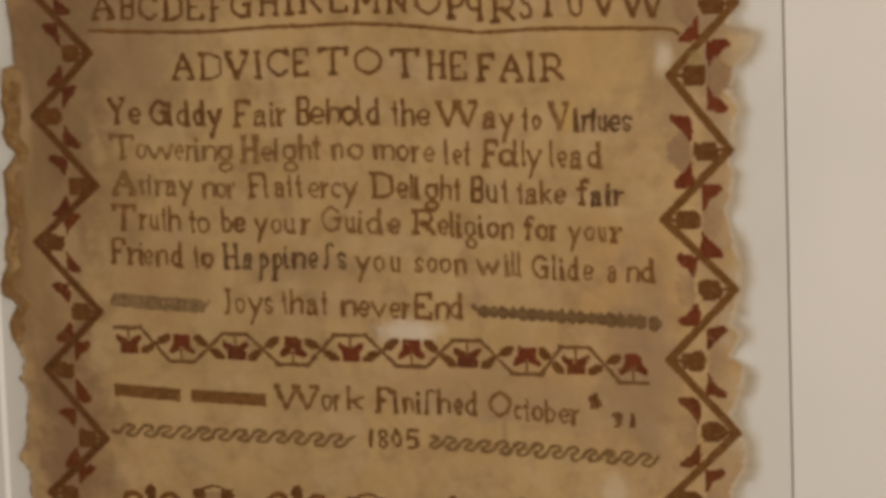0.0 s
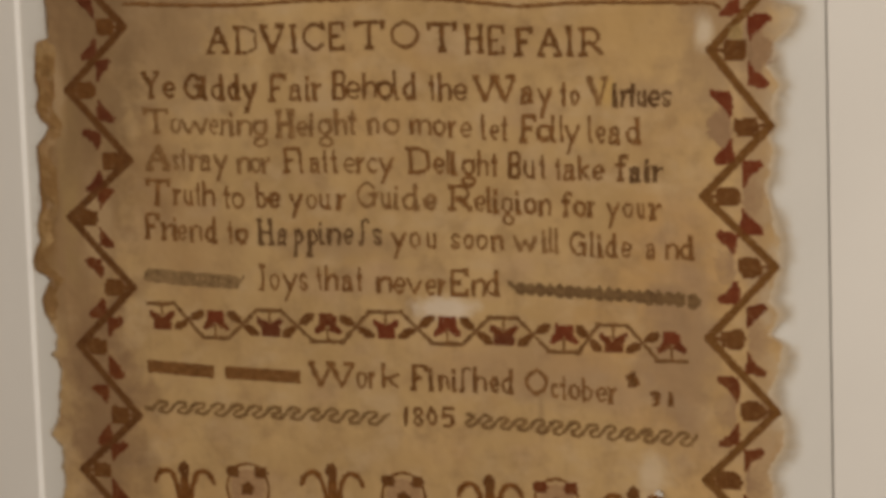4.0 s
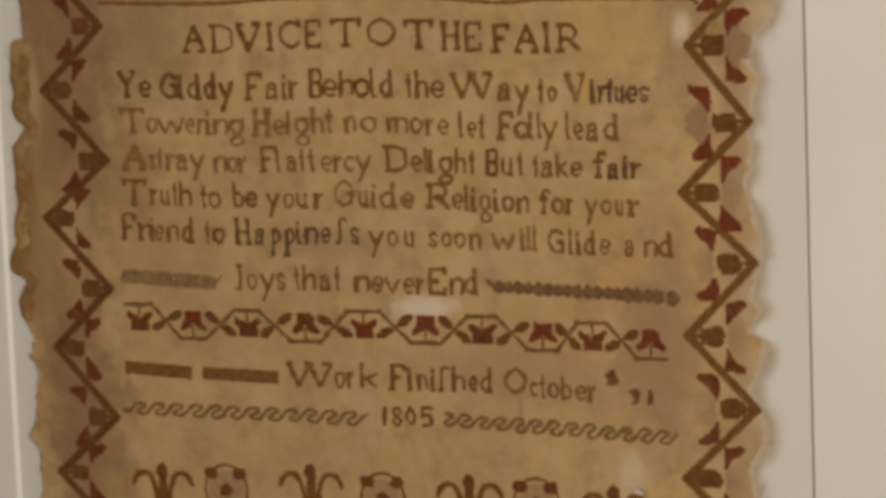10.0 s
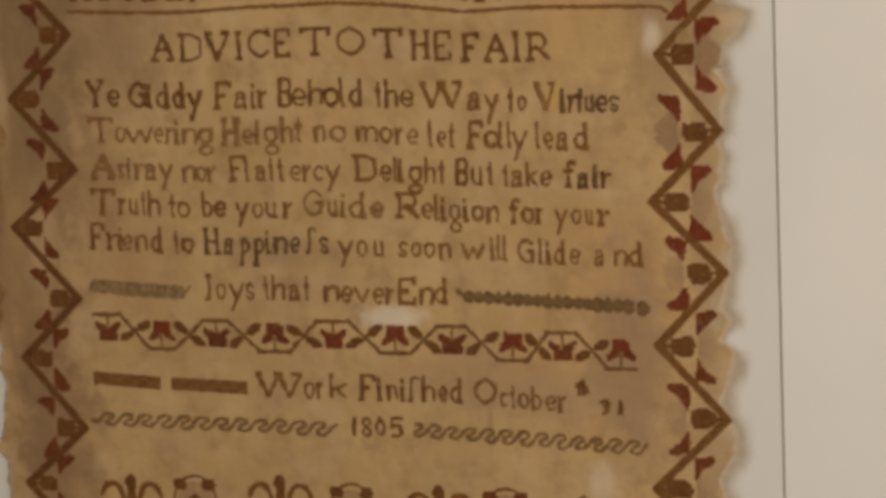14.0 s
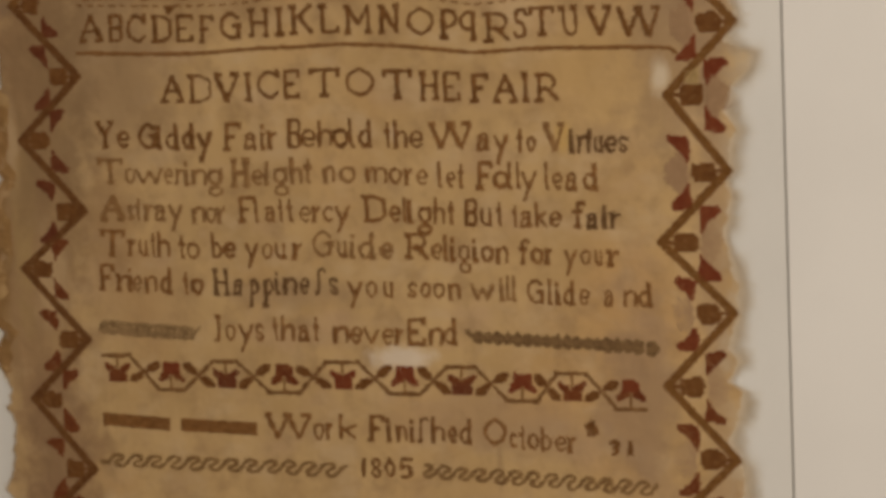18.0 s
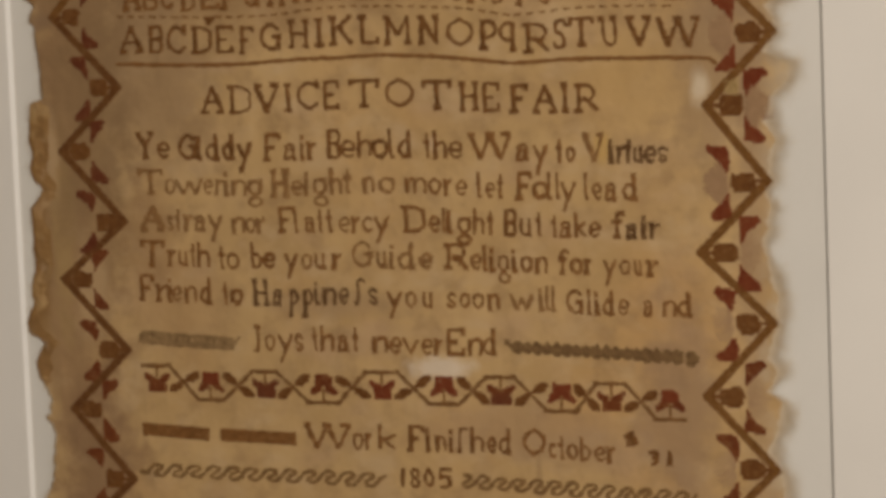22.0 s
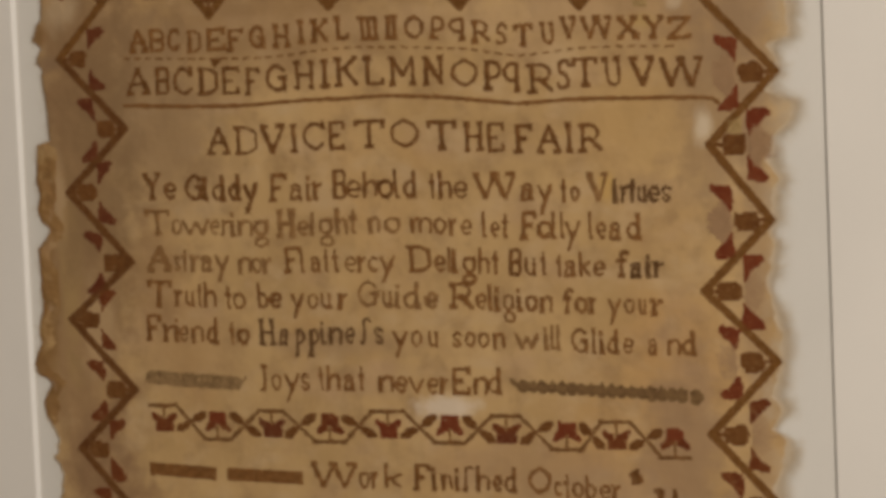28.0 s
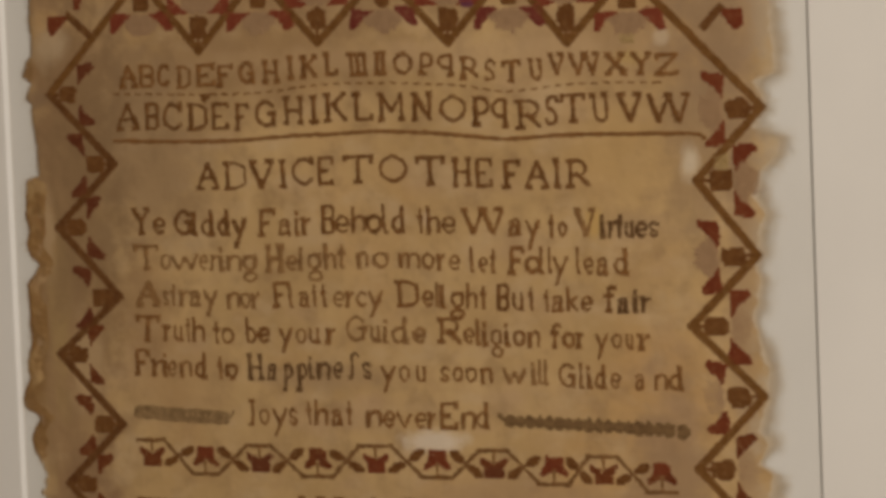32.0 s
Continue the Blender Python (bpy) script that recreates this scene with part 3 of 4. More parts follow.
def stitch_word(text, spans, base, height, mat, weight=2.0):
    """Letters in cross stitch, each a part: spans gives the left and right edge of every letter, base the height of
    each one's foot (or of the first and the last), height that of the capitals."""
    edges = [[float(q) for q in pair.split(":")] for pair in spans.split()]
    feet = base if len(base) == len(text) else np.linspace(base[0], base[-1], len(text))
    up = height / 10
    for c, (left, right), foot in zip(text, edges, feet):
        strokes = GLYPHS[c].split()[1:]
        across = [digit(k) for stroke in strokes for k in stroke.lstrip("~+")[::2]]
        low, wide = min(across), max(across) - min(across)
        inset = 0.3 * weight
        st = Stitches()
        lean = random.gauss(0, 0.025)
        firm = random.uniform(0.94, 1.1)
        for stroke in strokes:
            curve = stroke.startswith("~")
            codes = stroke.lstrip("~+")
            pts = []
            for k in range(0, len(codes) - 1, 2):
                gx, gy = digit(codes[k]) - low, (digit(codes[k + 1]) - 5) * up
                if wide < 2:
                    x = (left + right) / 2 + (gx - 0.5 * wide) * 1.2
                else:
                    x = left + inset + (right - left - 2 * inset) * gx / wide
                pts.append((x + lean * gy + random.gauss(0, 0.12), foot + gy + random.gauss(0, 0.12)))
            upright = not curve and len(pts) == 2 and abs(pts[0][0] - pts[1][0]) < 1.2
            serif = not curve and len(pts) == 2 and abs(pts[0][1] - pts[1][1]) < 0.8 and abs(pts[0][0] - pts[1][0]) < 4.0
            swell_by = random.uniform(1.08, 1.3) if upright else random.uniform(1.15, 1.35) if serif else random.uniform(1.2, 1.4) if stroke.startswith("+") else random.uniform(0.88, 1.08)
            st.line(smooth_path(pts) if curve and len(pts) > 2 else pts, 1.08 * weight * swell_by * firm * (0.86 if wide > 3 and right - left < 5.4 else 1.0))
        st.made("letter", mat)


def stitch_bar(start, end, height, mat):
    """A plain stitched bar."""
    st = Stitches()
    st.line([start, end], height, 1.0)
    st.made("stitched_bar", mat, "plain bar of brown stitches")


def band(pts, wide, name, mat, label=""):
    for a, b in zip(pts, pts[1:]):
        st = Stitches()
        a, b = Vector(a), Vector(b)
        over = (b - a).normalized() * 0.25 * wide
        st.line([a - over, b + over], wide)
        st.made(name, mat, label)


# ---- alphabets and title ----
stitch_word("ABCDEFGHIKL%&O", "-135.8:-125.8 -124.4:-116.8 -114.8:-108.6 -104.6:-96.7 -92.9:-84.1 -82.9:-73.8 -70.7:-62.3 -58.4:-49.4 -45.4:-41.6 -38.6:-29.7 -26.1:-18.8 -14.1:-3.3 -0.1:7.4 9.9:19.5", (-1.2, -1.4, -1.3, -2.6, -2.2, -2.6, -1.9, -1.9, -0.4, -0.2, 0.7, -0.1, -0.0, -0.5), 9.6, MID_THREAD, 2.05)
stitch_word("PqRSTUVWXYZ", "22.6:29.8 32.6:40.7 43.3:52.4 55.1:61.2 64.4:73.1 77.5:84.4 87.3:94.8 97.7:112.5 114.8:124.7 127:136.8 138.5:149.3", (-0.9, -1.9, -3.4, -5.0, -6.1, -5.9, -3.5, -4.1, -4.6, -4.9, -5.6), 8.9, MID_THREAD, 1.95)
stitch_word("ABCDEFG", "-138.7:-126 -122.2:-115.3 -112.6:-102.3 -99.7:-89.2 -86.3:-77.4 -74.3:-66.4 -62.8:-51.6", (-22.3, -22.4, -23.1, -23.5, -23.6, -24.3, -23.2), 11.9, DARK_THREAD, 2.0)
stitch_word("HIKLMN", "-48.3:-37.6 -34.6:-30 -27.2:-15.2 -12.3:-2 1.1:15.1 18.2:29.1", (-22.3, -22.0, -21.3, -21.5, -22.1, -22.6), 12.2, DARK_THREAD, 2.0)
stitch_word("*PqRSTUVW", "32.7:45.8 48.6:56.9 59:67.1 70.1:83 84.4:91.6 92.7:104.5 107.5:116.3 120.1:131.7 134.2:154.4", (-24.3, -26.0, -27.4, -28.2, -26.6, -26.1, -26.6, -26.7, -27.7), 12.4, DARK_THREAD, 2.0)
stitch_word("ADVICE", "-95.7:-84 -81.8:-69.5 -67.8:-54.9 -51.9:-47.8 -45:-34 -31.3:-23.6", (-52.8, -53.2, -52.7, -52.8, -52.0, -52.0), 12.3, DARK_THREAD, 2.0)
stitch_word("TO", "-18.3:-3.1 0.4:14.9", (-51.6, -51.8), 12.2, DARK_THREAD, 2.0)
stitch_word("THE", "19.4:34.1 37.5:47.4 49.7:57.6", (-53.3, -54.3, -55.0), 12.3, DARK_THREAD, 2.0)
stitch_word("FAIR", "62.9:71.6 74.1:85.5 88:91.4 94.1:105.2", (-55.8, -56.2, -55.8, -56.2), 11.9, DARK_THREAD, 2.0)
rule = Stitches()
rule.line(smooth_path([(-140.5, -28.1), (-94.9, -29.7), (-73.6, -29.8), (-43.5, -28.5), (-19.8, -28.2), (-2.2, -27.6), (26.6, -29.1), (52.1, -32.0), (68.9, -33.3), (93.9, -32.2), (126.7, -32.7), (155.6, -33.6), (161.4, -36.1)]), 2.4)
rule.made("ruled_line", MID_THREAD, "wavering brown double stitched line")
dash_path = smooth_path([(-139.2, -4.8), (-69.4, -7.1), (-30.5, -4.4), (-4.1, -4.3), (36.1, -6.6), (53.0, -9.1), (68.4, -11.0), (94.8, -8.8), (122.1, -8.8), (146.8, -9.7)], 12)
lengths = [0.0]
for a, b in zip(dash_path, dash_path[1:]):
    lengths.append(lengths[-1] + (b - a).length)
px, pz = [p.x for p in dash_path], [p.y for p in dash_path]
reach = 0.0
while reach < lengths[-1] - 5:
    st = Stitches()
    st.line([(np.interp(reach + d, lengths, px), np.interp(reach + d, lengths, pz)) for d in (0, 1.7, 3.4)], 1.35)
    st.made("dash_stitch", MID_THREAD)
    reach += 5.9
st = Stitches()
st.fill([(-93.1, -6.2), (-85.8, -6.5), (-90.3, -11.3)])
st.made("small_triangle", DARK_THREAD, "small dark stitched triangle")

# ---- verse, signature and date ----
stitch_word("Ye", "-133:-123 -120.9:-115", (-74.4, -74.6), 12.1, DARK_THREAD, 2.0)
stitch_word("Giddy", "-109.4:-98.9 -99.4:-96.8 -94.8:-87.3 -86:-79.1 -77.8:-70.2", (-75.3, -75.8), 11.7, DARK_THREAD, 2.3)
stitch_word("Fair", "-64.5:-55.4 -53:-46.4 -44.6:-42.3 -41.3:-36.3", (-76.4, -75.9), 11.8, MID_THREAD, 2.0)
stitch_word("Behold", "-30.3:-23.8 -23.5:-16.5 -14.7:-8 -6.8:0.2 1.4:3.7 6:13", (-75.6, -76.1), 12.5, DARK_THREAD, 2.0)
stitch_word("the", "18.8:22.1 23.9:30.2 31.7:37.7", (-76.4, -76.8), 11.9, DARK_THREAD, 2.0)
stitch_word("Way", "41.9:62.6 64.8:71.5 73.2:79.8", (-77.5, -79.1), 11.5, MID_THREAD, 2.0)
stitch_word("to", "84.3:87.3 89:93.1", (-79.5, -79.6), 10.6, MID_THREAD, 2.0)
stitch_word("V", "97.6:107.9", (-79.0, -79.0), 11.6, FAINT_THREAD, 2.0)
stitch_word("irtues", "109.6:112.6 113.2:116.7 116.9:120.3 121.1:126 126.5:131.8 132.7:137.3", (-79.9, -80.4), 10.8, SLATE_THREAD, 2.2)
stitch_word("Towering", "-132.4:-119.3 -117.8:-112.6 -112.2:-97.3 -96.4:-92.1 -91.2:-86.9 -85.5:-83.3 -81.7:-74.1 -72.9:-65.9", (-92.1, -93.4), 11.2, FAINT_THREAD, 2.0)
stitch_word("Height", "-60.8:-51.2 -50:-44.4 -43.4:-40.8 -38.3:-31.6 -29.7:-24 -22.8:-19.1", (-93.9, -92.7), 11.6, FAINT_THREAD, 2.1)
stitch_word("no", "-12.8:-7.3 -4.6:2.9", (-92.8, -93.0), 11.2, FAINT_THREAD, 2.0)
stitch_word("more", "8.8:19.2 20.6:26.6 27.8:31.8 34.1:39.5", (-93.2, -94.5), 10.8, MID_THREAD, 2.0)
stitch_word("let", "45.1:47.1 49:53.4 54.7:57.6", (-95.5, -95.7), 11.3, MID_THREAD, 2.0)
stitch_word("Folly", "63.8:71.9 72.7:79.3 79.7:81.4 83.5:85.8 85.8:93", (-96.3, -96.6), 11.5, MID_THREAD, 2.0)
stitch_word("lead", "97.4:100.2 101.3:105.4 107.2:113.1 116:122.8", (-96.9, -97.5), 11.4, MID_THREAD, 2.0)
stitch_word("Astray", "-132.3:-119.6 -117.6:-114.2 -113.6:-109.9 -108.9:-104.2 -102.9:-96.6 -95.2:-87.4", (-110.1, -110.4), 11.0, FAINT_THREAD, 2.1)
stitch_word("nor", "-82.4:-75.9 -75.3:-70.2 -69.6:-64.7", (-111.4, -111.8), 10.9, FAINT_THREAD, 2.1)
stitch_word("Flattercy", "-58.3:-48.7 -49:-46.9 -43.9:-38.6 -37.4:-34.1 -32.6:-29.3 -26.1:-20.8 -19.9:-15.5 -14:-8.7 -8.1:-0.5", (-111.1, -111.6), 11.0, MID_THREAD, 2.0)
stitch_word("Delight", "6.4:17.8 19.7:25 26.7:28.9 29.6:31.3 34.4:40.7 42.1:47.3 49.1:52.1", (-111.4, -113.0), 11.1, MID_THREAD, 2.0)
stitch_word("But", "57.6:63.6 65.3:71.5 73.2:76", (-113.6, -113.8), 11.5, DARK_THREAD, 2.0)
stitch_word("take", "81:83.7 85.1:90.7 92:97.6 99.1:104.2", (-114.3, -114.5), 10.6, MID_THREAD, 2.0)
stitch_word("f", "110:116", (-114.8, -114.8), 11.4, DARK_THREAD, 2.0)
stitch_word("air", "116.8:122.2 124.1:127 127.7:132.8", (-115.2, -115.2), 10.5, SLATE_THREAD, 2.1)
stitch_word("Truth", "-133.3:-120.9 -118.5:-113.8 -112.5:-107.2 -106:-103.2 -102:-95.6", (-127.6, -128.0), 11.6, MID_THREAD, 2.0)
stitch_word("to", "-90.9:-87.4 -86:-79.9", (-129.0, -129.3), 11.2, MID_THREAD, 2.0)
stitch_word("be", "-73:-67.7 -67.1:-61", (-128.8, -128.8), 11.4, MID_THREAD, 2.1)
stitch_word("your", "-55.6:-48.7 -46.4:-41.2 -39.4:-33.3 -31.1:-26", (-129.1, -129.2), 10.8, MID_THREAD, 2.0)
stitch_word("Guide", "-20.2:-9.5 -7.5:-1.9 -0.4:1.3 3.7:12.1 14.6:20.2", (-128.2, -129.4), 11.5, FAINT_THREAD, 2.0)
stitch_word("Religion", "26.8:39.1 40.2:45.4 46.5:48.8 50.2:51.9 53.9:59.3 61.2:63.2 65.3:70.8 72.5:78", (-129.4, -131.2), 11.0, MID_THREAD, 2.0)
stitch_word("for", "83.6:88.6 89.7:95.3 96.1:99.7", (-131.5, -131.8), 10.7, MID_THREAD, 2.0)
stitch_word("your", "105.2:111.8 113.4:118.2 120:124.6 126.2:131.9", (-132.3, -132.6), 10.6, MID_THREAD, 2.0)
stitch_word("Friend", "-135:-126.8 -125.9:-119.6 -118.7:-116.8 -116.5:-112.2 -109.8:-103.5 -102:-95.5", (-144.8, -146.3), 11.9, MID_THREAD, 2.0)
stitch_word("to", "-89.2:-86.6 -85.1:-79.1", (-146.7, -146.7), 11.0, MID_THREAD, 2.0)
stitch_word("Happineſs", "-73.5:-64.4 -62.8:-57.8 -54.4:-49.3 -47.2:-41.5 -40.3:-37.6 -35.8:-29.5 -27.7:-23 -19.7:-14.1 -12.5:-7.9", (-147.1, -146.2), 11.6, SLATE_THREAD, 2.0)
stitch_word("you", "-3:4.9 6.6:11.6 15:20.8", (-147.7, -147.9), 11.2, MID_THREAD, 2.0)
stitch_word("soon", "27.6:32.1 33.8:38.9 40.6:45.8 48.2:54", (-147.9, -148.4), 10.8, MID_THREAD, 2.0)
stitch_word("will", "59.1:70.4 73.5:76 76.7:79 79.6:81.8", (-148.6, -149.0), 10.7, FAINT_THREAD, 2.0)
stitch_word("Glide", "87.1:95.4 97.3:99.3 101.1:103.4 104.5:110.3 111.9:116.8", (-150.5, -150.8), 10.9, MID_THREAD, 2.0)
stitch_word("and", "123.9:128.6 133.3:139.1 140.2:147.2", (-151.2, -151.4), 10.6, MID_THREAD, 2.0)
stitch_word("Joys", "-74.9:-69.7 -67.6:-62.6 -61:-53.4 -52.1:-47.6", (-169.7, -169.2), 11.8, MID_THREAD, 2.0)
stitch_word("that", "-42.5:-39.2 -38:-31.5 -29.1:-23.4 -21.7:-18.7", (-169.2, -169.0), 11.4, MID_THREAD, 2.0)
stitch_word("never", "-10.8:-3.7 -2.6:3.2 4.2:12.3 13.8:19 19.8:24.5", (-169.7, -170.6), 11.3, MID_THREAD, 2.0)
stitch_word("End", "27.1:35.3 37.4:44.3 45.1:51.6", (-170.5, -170.1), 11.7, MID_THREAD, 2.0)
stitch_word("Work", "-49:-25.3 -23.8:-18.6 -17.4:-14 -10.3:-1.5", (-217.3, -216.8), 11.5, MID_THREAD, 2.0)
stitch_word("Finiſhed", "4.1:12.5 14.3:16.9 19.2:24.4 26.2:28.2 29.6:35 37.1:43.1 45.3:49.2 50.9:57.1", (-217.1, -217.4), 11.3, DARK_THREAD, 2.0)
stitch_word("*", "62.8:74", (-217.8, -217.8), 11.5, MID_THREAD, 2.0)
stitch_word("ctober", "75.5:79.1 80.2:83.9 84.7:89.9 91.1:96.1 98.1:103.1 103.9:108", (-218.9, -220.2), 10.8, MID_THREAD, 2.0)
stitch_word("th", "113.1:115.7 115.8:119.2", (-212.1, -212.3), 5.9, DARK_THREAD, 2.4)
stitch_word("31", "124.4:129.1 133:135.4", (-220.8, -220.6), 5.9, DARK_THREAD, 2.4)
stitch_word("1805", "-0.5:3 5.3:10.7 12.3:17.9 20:26.1", (-234.9, -234.5), 8.4, DARK_THREAD, 2.0)
stitch_bar((-136.0, -209.9), (-101.0, -211.9), 6.2, MID_THREAD)
stitch_bar((-93.5, -211.9), (-54.0, -213.3), 6.2, MID_THREAD)


def along(a, b, q):
    return (a[0] + (b[0] - a[0]) * q, a[1] + (b[1] - a[1]) * q)


# faded chain fillers on the last verse line
st = Stitches()
for k in range(15):
    u, v = along((-133.5, -163.9), (-87.0, -166.7), k / 14)
    st.line(smooth_path([(u - 2.3, v - 1.6), (u - 1.2, v + 2.0), (u + 0.6, v + 2.5), (u + 1.2, v + 0.6), (u - 0.6, v - 1.6), (u + 0.8, v - 2.6), (u + 2.0, v - 1.4)]), 2.7)
st.line([(-86.0, -168.0), (-81.4, -163.0)], 1.6)
st.made("rope_filler", OLIVE_THREAD, "faded olive rope of stitched loops")
st = Stitches()
st.line([(56.4, -164.3), (60.0, -167.0)], 2.4)
st.made("chain_end", FILLER_THREAD)
for k in range(18):
    u, v = along((61.8, -166.9), (139.4, -170.6), k / 16) if k < 17 else (146.2, -171.4)
    w, tall = (2.9, 3.5) if k < 17 else (3.2, 4.4)
    tall *= random.uniform(0.85, 1.12)
    st = Stitches()
    st.fill([(u, v + tall), (u + w * 0.85, v + tall * 0.5), (u + w, v), (u + w * 0.85, v - tall * 0.5), (u, v - tall), (u - w * 0.85, v - tall * 0.5), (u - w, v), (u - w * 0.85, v + tall * 0.5)], 1.0)
    st.made("chain_diamond", FILLER_THREAD)

# running waves beside the date
for (a, b), count in (([(-131.0, -230.6), (-18.0, -232.3)], 12), ([(32.5, -231.5), (139.0, -236.6)], 13)):
    w = (b[0] - a[0]) / (count - 1)
    for k in range(count):
        u, v = along(a, b, k / (count - 1))
        st = Stitches()
        wave = [(-0.38, -0.3), (-0.2, 0.5), (0.06, 0.98), (0.36, 0.82), (0.4, 0.38), (0.16, -0.02), (-0.04, -0.5), (0.1, -0.95), (0.38, -0.95), (0.62, -0.3)]
        if k == 0:
            wave = [(-0.75, -0.35)] + wave if a[0] < 0 else wave[2:]
        if k == count - 1:
            wave += [(0.85, 0.45), (1.1, 0.7)] if a[0] < 0 else [(0.82, 0.5)]
        jolt = random.uniform(0.88, 1.1)
        st.line(smooth_path([(u + x * w + random.gauss(0, 0.12), v + y * 3.0 * jolt + random.gauss(0, 0.12)) for x, y in wave]), random.uniform(2.0, 2.5))
        st.made("wave_stitch", WAVE_THREAD)

# ---- row of baskets in a hexagon chain ----
BARS = [(-134.6, -120.5, -177.9), (-105.3, -91.4, -194.6), (-75.5, -62.5, -180.3), (-45.7, -30.3, -194.9), (-15.6, 0.9, -179.7),
        (16.7, 31.6, -194.6), (45.6, 59.7, -181.3), (75.4, 89.8, -197.0), (99.8, 114.0, -183.5), (128.7, 142.0, -199.7)]
BASKET_THREADS = [RUSSET_THREAD, RED_THREAD, MAROON_THREAD, RUSSET_THREAD, RED_THREAD, RED_THREAD, MAROON_THREAD, RED_THREAD, RUSSET_THREAD, RED_THREAD]
chain = [(u, v) for a, b, v in BARS for u in (a, b)]
band(chain, 2.35, "hexagon_chain", CHAIN_THREAD)


def spindle(a, b, wide):
    """A leaf outline from its tip a to its blunt end b."""
    a, b = Vector(a), Vector(b)
    n = Vector((a.y - b.y, b.x - a.x)).normalized() * wide / 2
    return [tuple(p) for p in (a, a.lerp(b, 0.3) + n * 0.8, a.lerp(b, 0.7) + n, b + n * 0.5, b - n * 0.5, a.lerp(b, 0.7) - n, a.lerp(b, 0.3) - n * 0.8)]


for k, ((left, right, bar), red) in enumerate(zip(BARS, BASKET_THREADS)):
    u, up = (left + right) / 2, 1 if k % 2 else -1
    half = random.uniform(4.3, 5.3)

    def from_bar(points):
        return [(u + x + random.gauss(0, 0.15), bar + d * up + random.gauss(0, 0.15)) for x, d in points]

    st = Stitches()
    st.fill(from_bar([(-half, 13.4), (half, 13.4), (half + 0.2, 9.4), (3.0, 7.3), (-3.0, 7.3), (-half - 0.2, 9.4)]), 1.0)
    basket = st.made("flower_basket", red, "madder red stitched basket")
    st = Stitches()
    st.line(from_bar([(0, 0.3), (0, 7.0)]), 1.7)
    st.made("basket_stem", MID_THREAD, "", basket)
    for side in (-1, 1):
        st = Stitches()
        st.fill(from_bar([(x * side, d) for x, d in ((0.6, 8.2), (4.2, 9.0), (7.2, 5.2), (6.2, 3.4), (3.4, 4.9), (1.0, 5.8))]), 0.95)
        st.made("basket_wing", red if k in (2, 4, 5, 7) else RUSSET_THREAD, "", basket)
        other = BARS[k + side] if 0 <= k + side < 10 else None
        if other:
            mine, near_end = (right, other[0]) if side > 0 else (left, other[1])
            cross_at = ((mine + near_end) / 2, (bar + other[2]) / 2)
            st = Stitches()
            st.fill(spindle(cross_at, (u + side * random.uniform(6.0, 7.2), bar + up * random.uniform(12.0, 13.4)), 4.4), 1.0)
            st.made("leaf", CALYX_THREAD, "", basket)

# ---- fleurs-de-lis and roses of the lower row ----
for u, v in [(-119.3, -258.3), (-38.9, -256.1), (43.4, -258.0), (115.2, -260.8)]:
    st = Stitches()
    st.line([(u, v - 9), (u, v - 30)], 4.6)
    st.line([(u - 6, v - 24), (u + 6, v - 24)], 3.0)
    fleur = st.made("fleur_de_lis", TAN_THREAD, "russet brown stitched fleur-de-lis")
    st = Stitches()
    st.fill([(u + 3.1 * math.cos(a), v - 4.4 + 4.7 * math.sin(a)) for a in np.linspace(0, 2 * math.pi, 10)[:-1]], 1.0)
    st.made("fleur_bud", CALYX_THREAD, "", fleur)
    for side in (-1, 1):
        st = Stitches()
        st.line(smooth_path([(u + x * side, v + y) for x, y in ((16.4, -10.8), (14.2, -6.6), (10.0, -4.6), (6.4, -7.2), (4.2, -13.5), (2.8, -22.0))]), 3.0)
        st.made("fleur_arm", TAN_THREAD, "", fleur)
for u, v in [(-84.5, -270.8), (-1.3, -271.8), (76.8, -271.5)]:
    st = Stitches()
    st.line([(u + 11.4 * math.cos(a), v + 13.0 * math.sin(a)) for a in np.linspace(0, 2 * math.pi, 17)], 1.8)
    rose = st.made("rose", TAN_THREAD, "stitched rose in a brown ring")
    st = Stitches()
    st.fill([(u + 9.6 * math.cos(a), v + 10.4 * math.sin(a)) for a in np.linspace(0, 2 * math.pi, 13)[:-1]], 1.1, 0.3)
    st.made("rose_petals", ROSE_THREAD, "faded pink stitched petals", rose)
    st = Stitches()
    st.over = 0.4
    st.fill([(u + 3.4 * math.cos(a), v + 3.4 * math.sin(a)) for a in np.linspace(0, 2 * math.pi, 9)[:-1]])
    st.made("rose_heart", CALYX_THREAD, "", rose)
    for sx, sy in ((-1, 1), (1, 1), (-1, -1), (1, -1)):
        st = Stitches()
        st.over = 0.4
        st.fill([(u + sx * 7.6 + 3.4 * math.cos(a), v + sy * 8.6 + 3.2 * math.sin(a)) for a in np.linspace(0, 2 * math.pi, 8)[:-1]])
        st.made("rose_lobe", CALYX_THREAD if u < 50 else RUSSET_THREAD, "", rose)


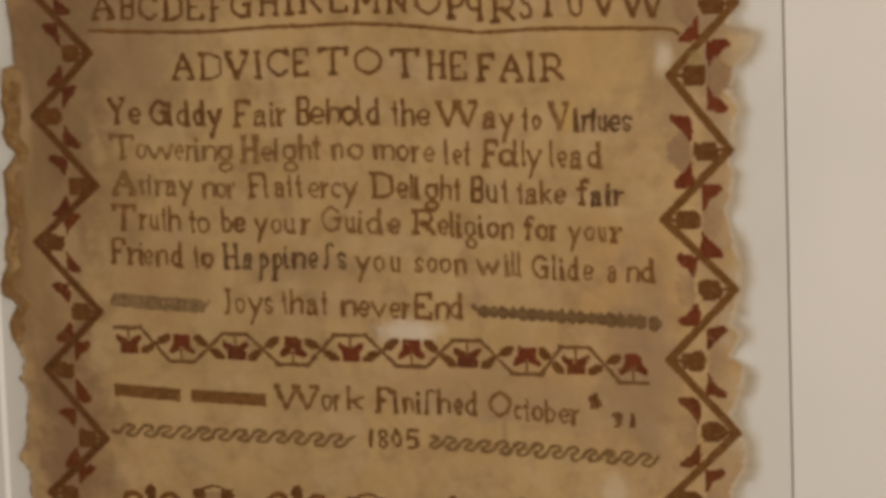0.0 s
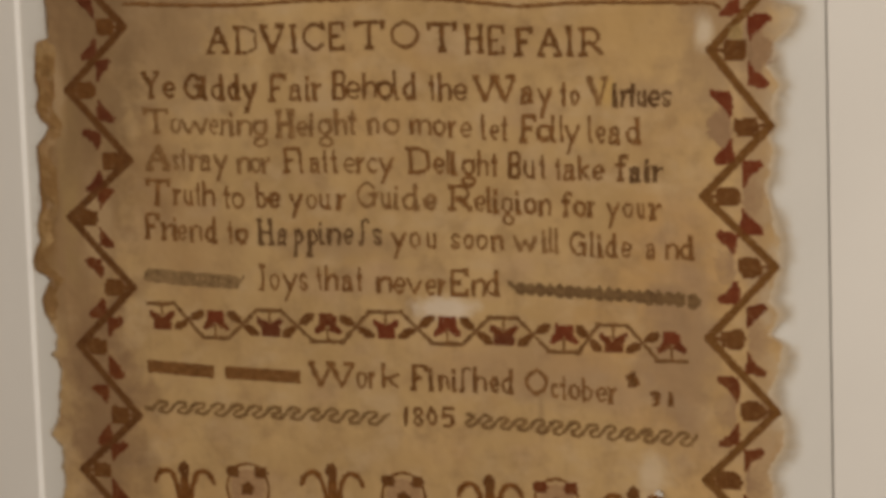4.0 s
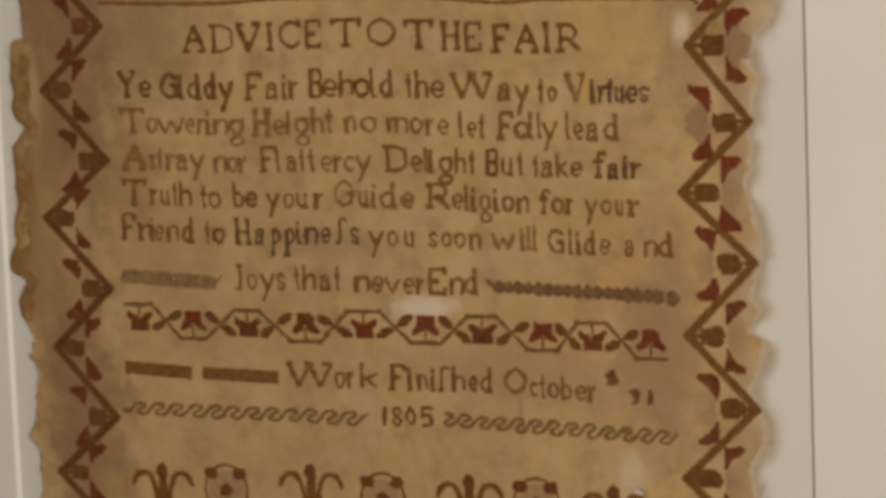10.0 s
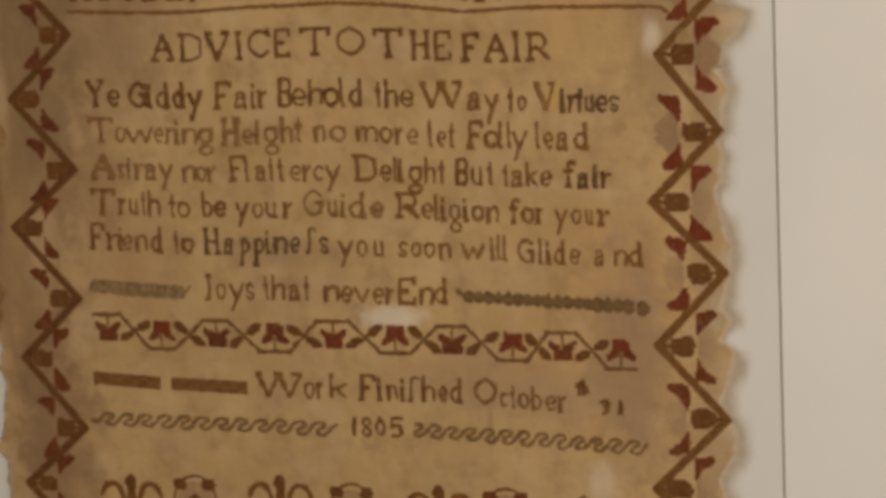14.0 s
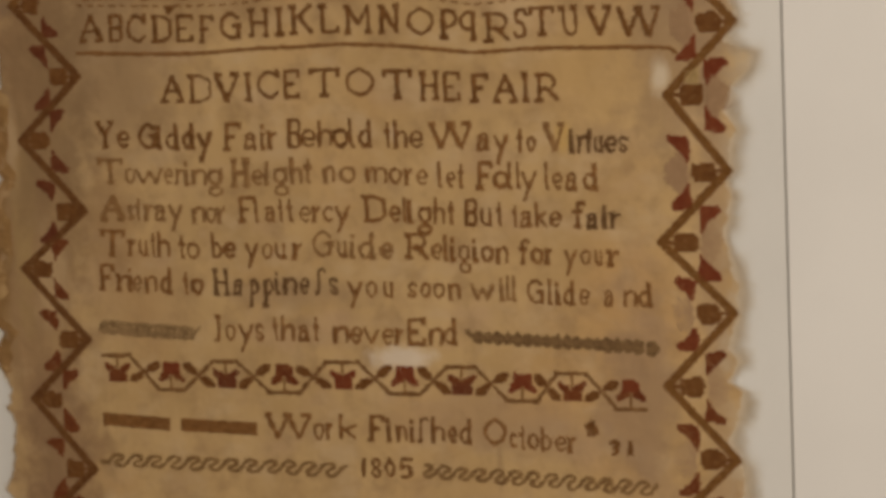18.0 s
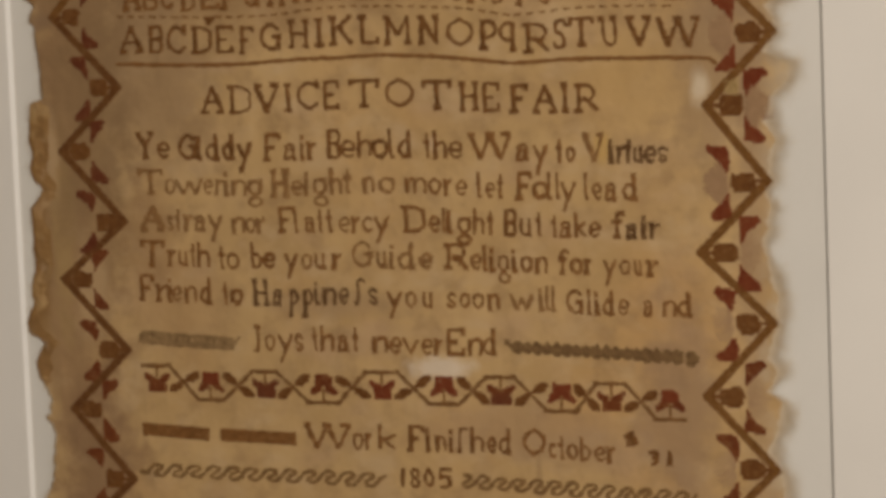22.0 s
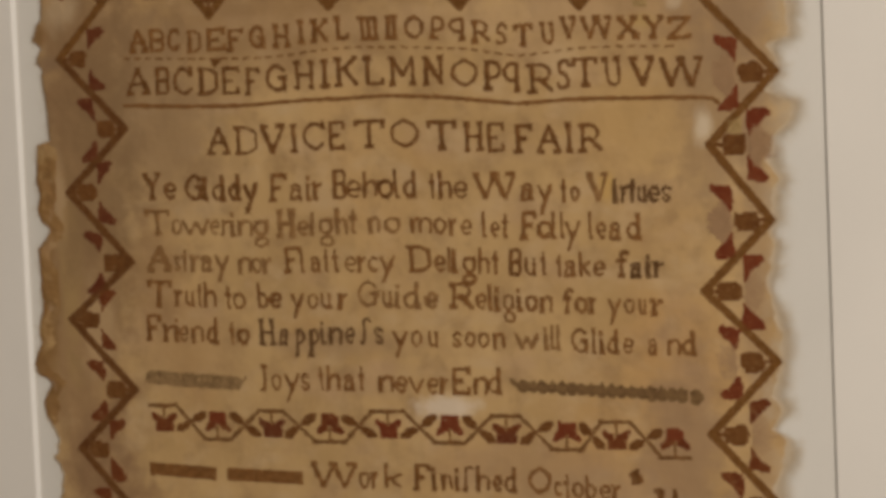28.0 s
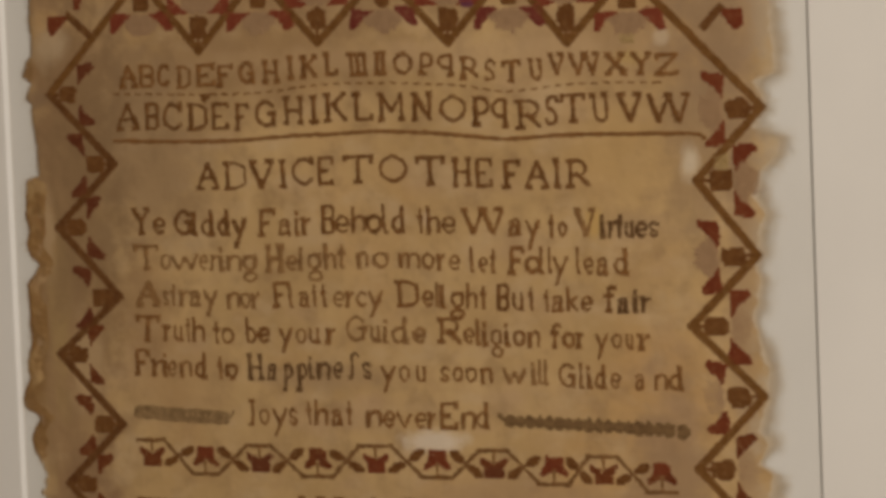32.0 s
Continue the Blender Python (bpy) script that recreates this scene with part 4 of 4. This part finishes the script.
# ---- zigzag border with carnations ----
def carnation(tip, way, red, fan_thread, scale=1.0, ray=1.35):
    """A carnation in the bay behind a corner of the zigzag, growing from the tip along way."""
    d = Vector(way).normalized()
    n = Vector((-d.y, d.x))

    def at(q, s):
        p = Vector(tip) + d * q * scale + n * s * scale
        return (p.x, p.y)

    def near(*corners):
        return [at(q + random.gauss(0, 0.5), s + random.gauss(0, 0.5)) for q, s in corners]

    st = Stitches()
    st.fill(near((6.0, -2.6), (7.6, -4.3), (14.6, -4.6), (16.6, -3.4), (17.2, 0), (16.6, 3.4), (14.6, 4.6), (7.6, 4.3), (6.0, 2.6)))
    st.line([at(0.5, 0), at(6.5, 0)], 2.3)
    flower = st.made("carnation", CALYX_THREAD, "stitched carnation with a brown calyx")
    for side in (-1, 1):
        st = Stitches()
        st.fill(near(*((q, s * side) for q, s in ((18.2, 4.8), (17.6, 9.5), (17.4, 15.8), (26.4, 17.4), (27.8, 14.8), (22.2, 9.8)))), 0.95)
        st.made("carnation_petal", red, "madder red stitched petal", flower)
    if not fan_thread:
        return
    st = Stitches()
    for a in np.linspace(-1.25, 1.25, 13):
        reach = random.uniform(9.5, 11.5)
        st.line([at(18.5 + 1.5 * math.cos(a), 2.5 * math.sin(a)), at(18.5 + reach * math.cos(a), 0.95 * reach * math.sin(a))], ray * random.uniform(0.85, 1.15), 1.1)
    st.made("carnation_fan", fan_thread, "faded mauve stitched petals", flower)


left_tips = [(-175.7, -3.8), (-141.1, -39.4), (-174.3, -70.6), (-141.3, -105.9), (-176.2, -134.6), (-142.8, -170.2), (-174.9, -200.3), (-142.9, -235.6), (-176.5, -264.8), (-143.5, -299.0), (-176.0, -331.0)]
right_tips = [(187.8, -22.5), (155.9, -55.0), (183.8, -89.7), (151.7, -122.2), (184.9, -154.7), (152.9, -188.4), (184.6, -222.3), (150.4, -255.9), (184.0, -288.0), (151.0, -322.0)]
top_tips = [(-175.7, -3.8), (-123.0, 52.0), (-92.0, 14.5), (-59.5, 50.5), (-28.9, 15.9), (5.5, 48.5), (38.0, 13.0), (68.5, 46.5), (96.4, 10.5), (126.5, 42.0), (187.8, -22.5)]
for tips, silk in ((left_tips, BAND_THREAD), (right_tips, GOLD_BAND_THREAD), (top_tips, GOLD_BAND_THREAD)):
    band(tips, 3.5, "zigzag_band", silk)
for k, tip in enumerate(left_tips[:-1]):
    carnation(tip, (1 if k % 2 == 0 else -1, -0.02), MAROON_THREAD if k < 4 else RUSSET_THREAD, None, 0.92)
for k, tip in enumerate(right_tips[:-1]):
    carnation(tip, (-1 if k % 2 == 0 else 1, -0.03), RED_THREAD if k < 5 else RUSSET_THREAD, DUSK_THREAD if k < 3 else MAUVE_THREAD, 1.0, 2.6 if k < 3 else 1.4)
for k, tip in enumerate(top_tips[1:-1]):
    carnation(tip, (0, -1 if k % 2 == 0 else 1), PLUM_THREAD if k in (4, 6) else CRIMSON_THREAD, DUSK_THREAD, 1.0, 2.6)
for a, b in ([(-151.8, 25.2), (-163.3, 35.3)], [(161.8, 15.0), (170.0, 23.8)]):
    band([a, b], 3.5, "corner_stem", BAND_THREAD)
for petal in ([(-174.5, 34.7), (-162.7, 34.7), (-168.4, 29.3), (-172.4, 25.0), (-175.1, 29.0)], [(-159.6, 44.4), (-154.3, 44.1), (-156.8, 38.3), (-160.0, 37.4)], [(169.1, 22.8), (179.6, 22.3), (179.7, 15.7), (177.2, 12.7), (173.1, 17.0)]):
    st = Stitches()
    st.fill(petal)
    st.made("carnation_petal", RED_THREAD, "madder red stitched petal")
for patch, mat, told in (([(164.3, -43.9), (171.2, -43.1), (171.5, -50.3), (165.6, -51.2)], YELLOW_THREAD, "small faded yellow stitched patch"), ([(121.9, 13.6), (129.4, 13.3), (128.7, 8.7), (122.8, 8.9)], YELLOW_THREAD, "small faded yellow stitched patch"),
                         ([(44.0, 33.6), (51.9, 33.2), (50.6, 29.0), (46.1, 29.7)], VIOLET_THREAD, "small violet stitched patch")):
    st = Stitches()
    st.fill(patch, 1.1)
    st.made("colour_patch", mat, told)
fibres("red_thread_end", [(182.0, -61.8 + random.uniform(-0.8, 0.8), random.gauss(0.12, 0.15), random.uniform(4, 10)) for k in range(5)], RED_THREAD, "loose red thread end", 0.12)
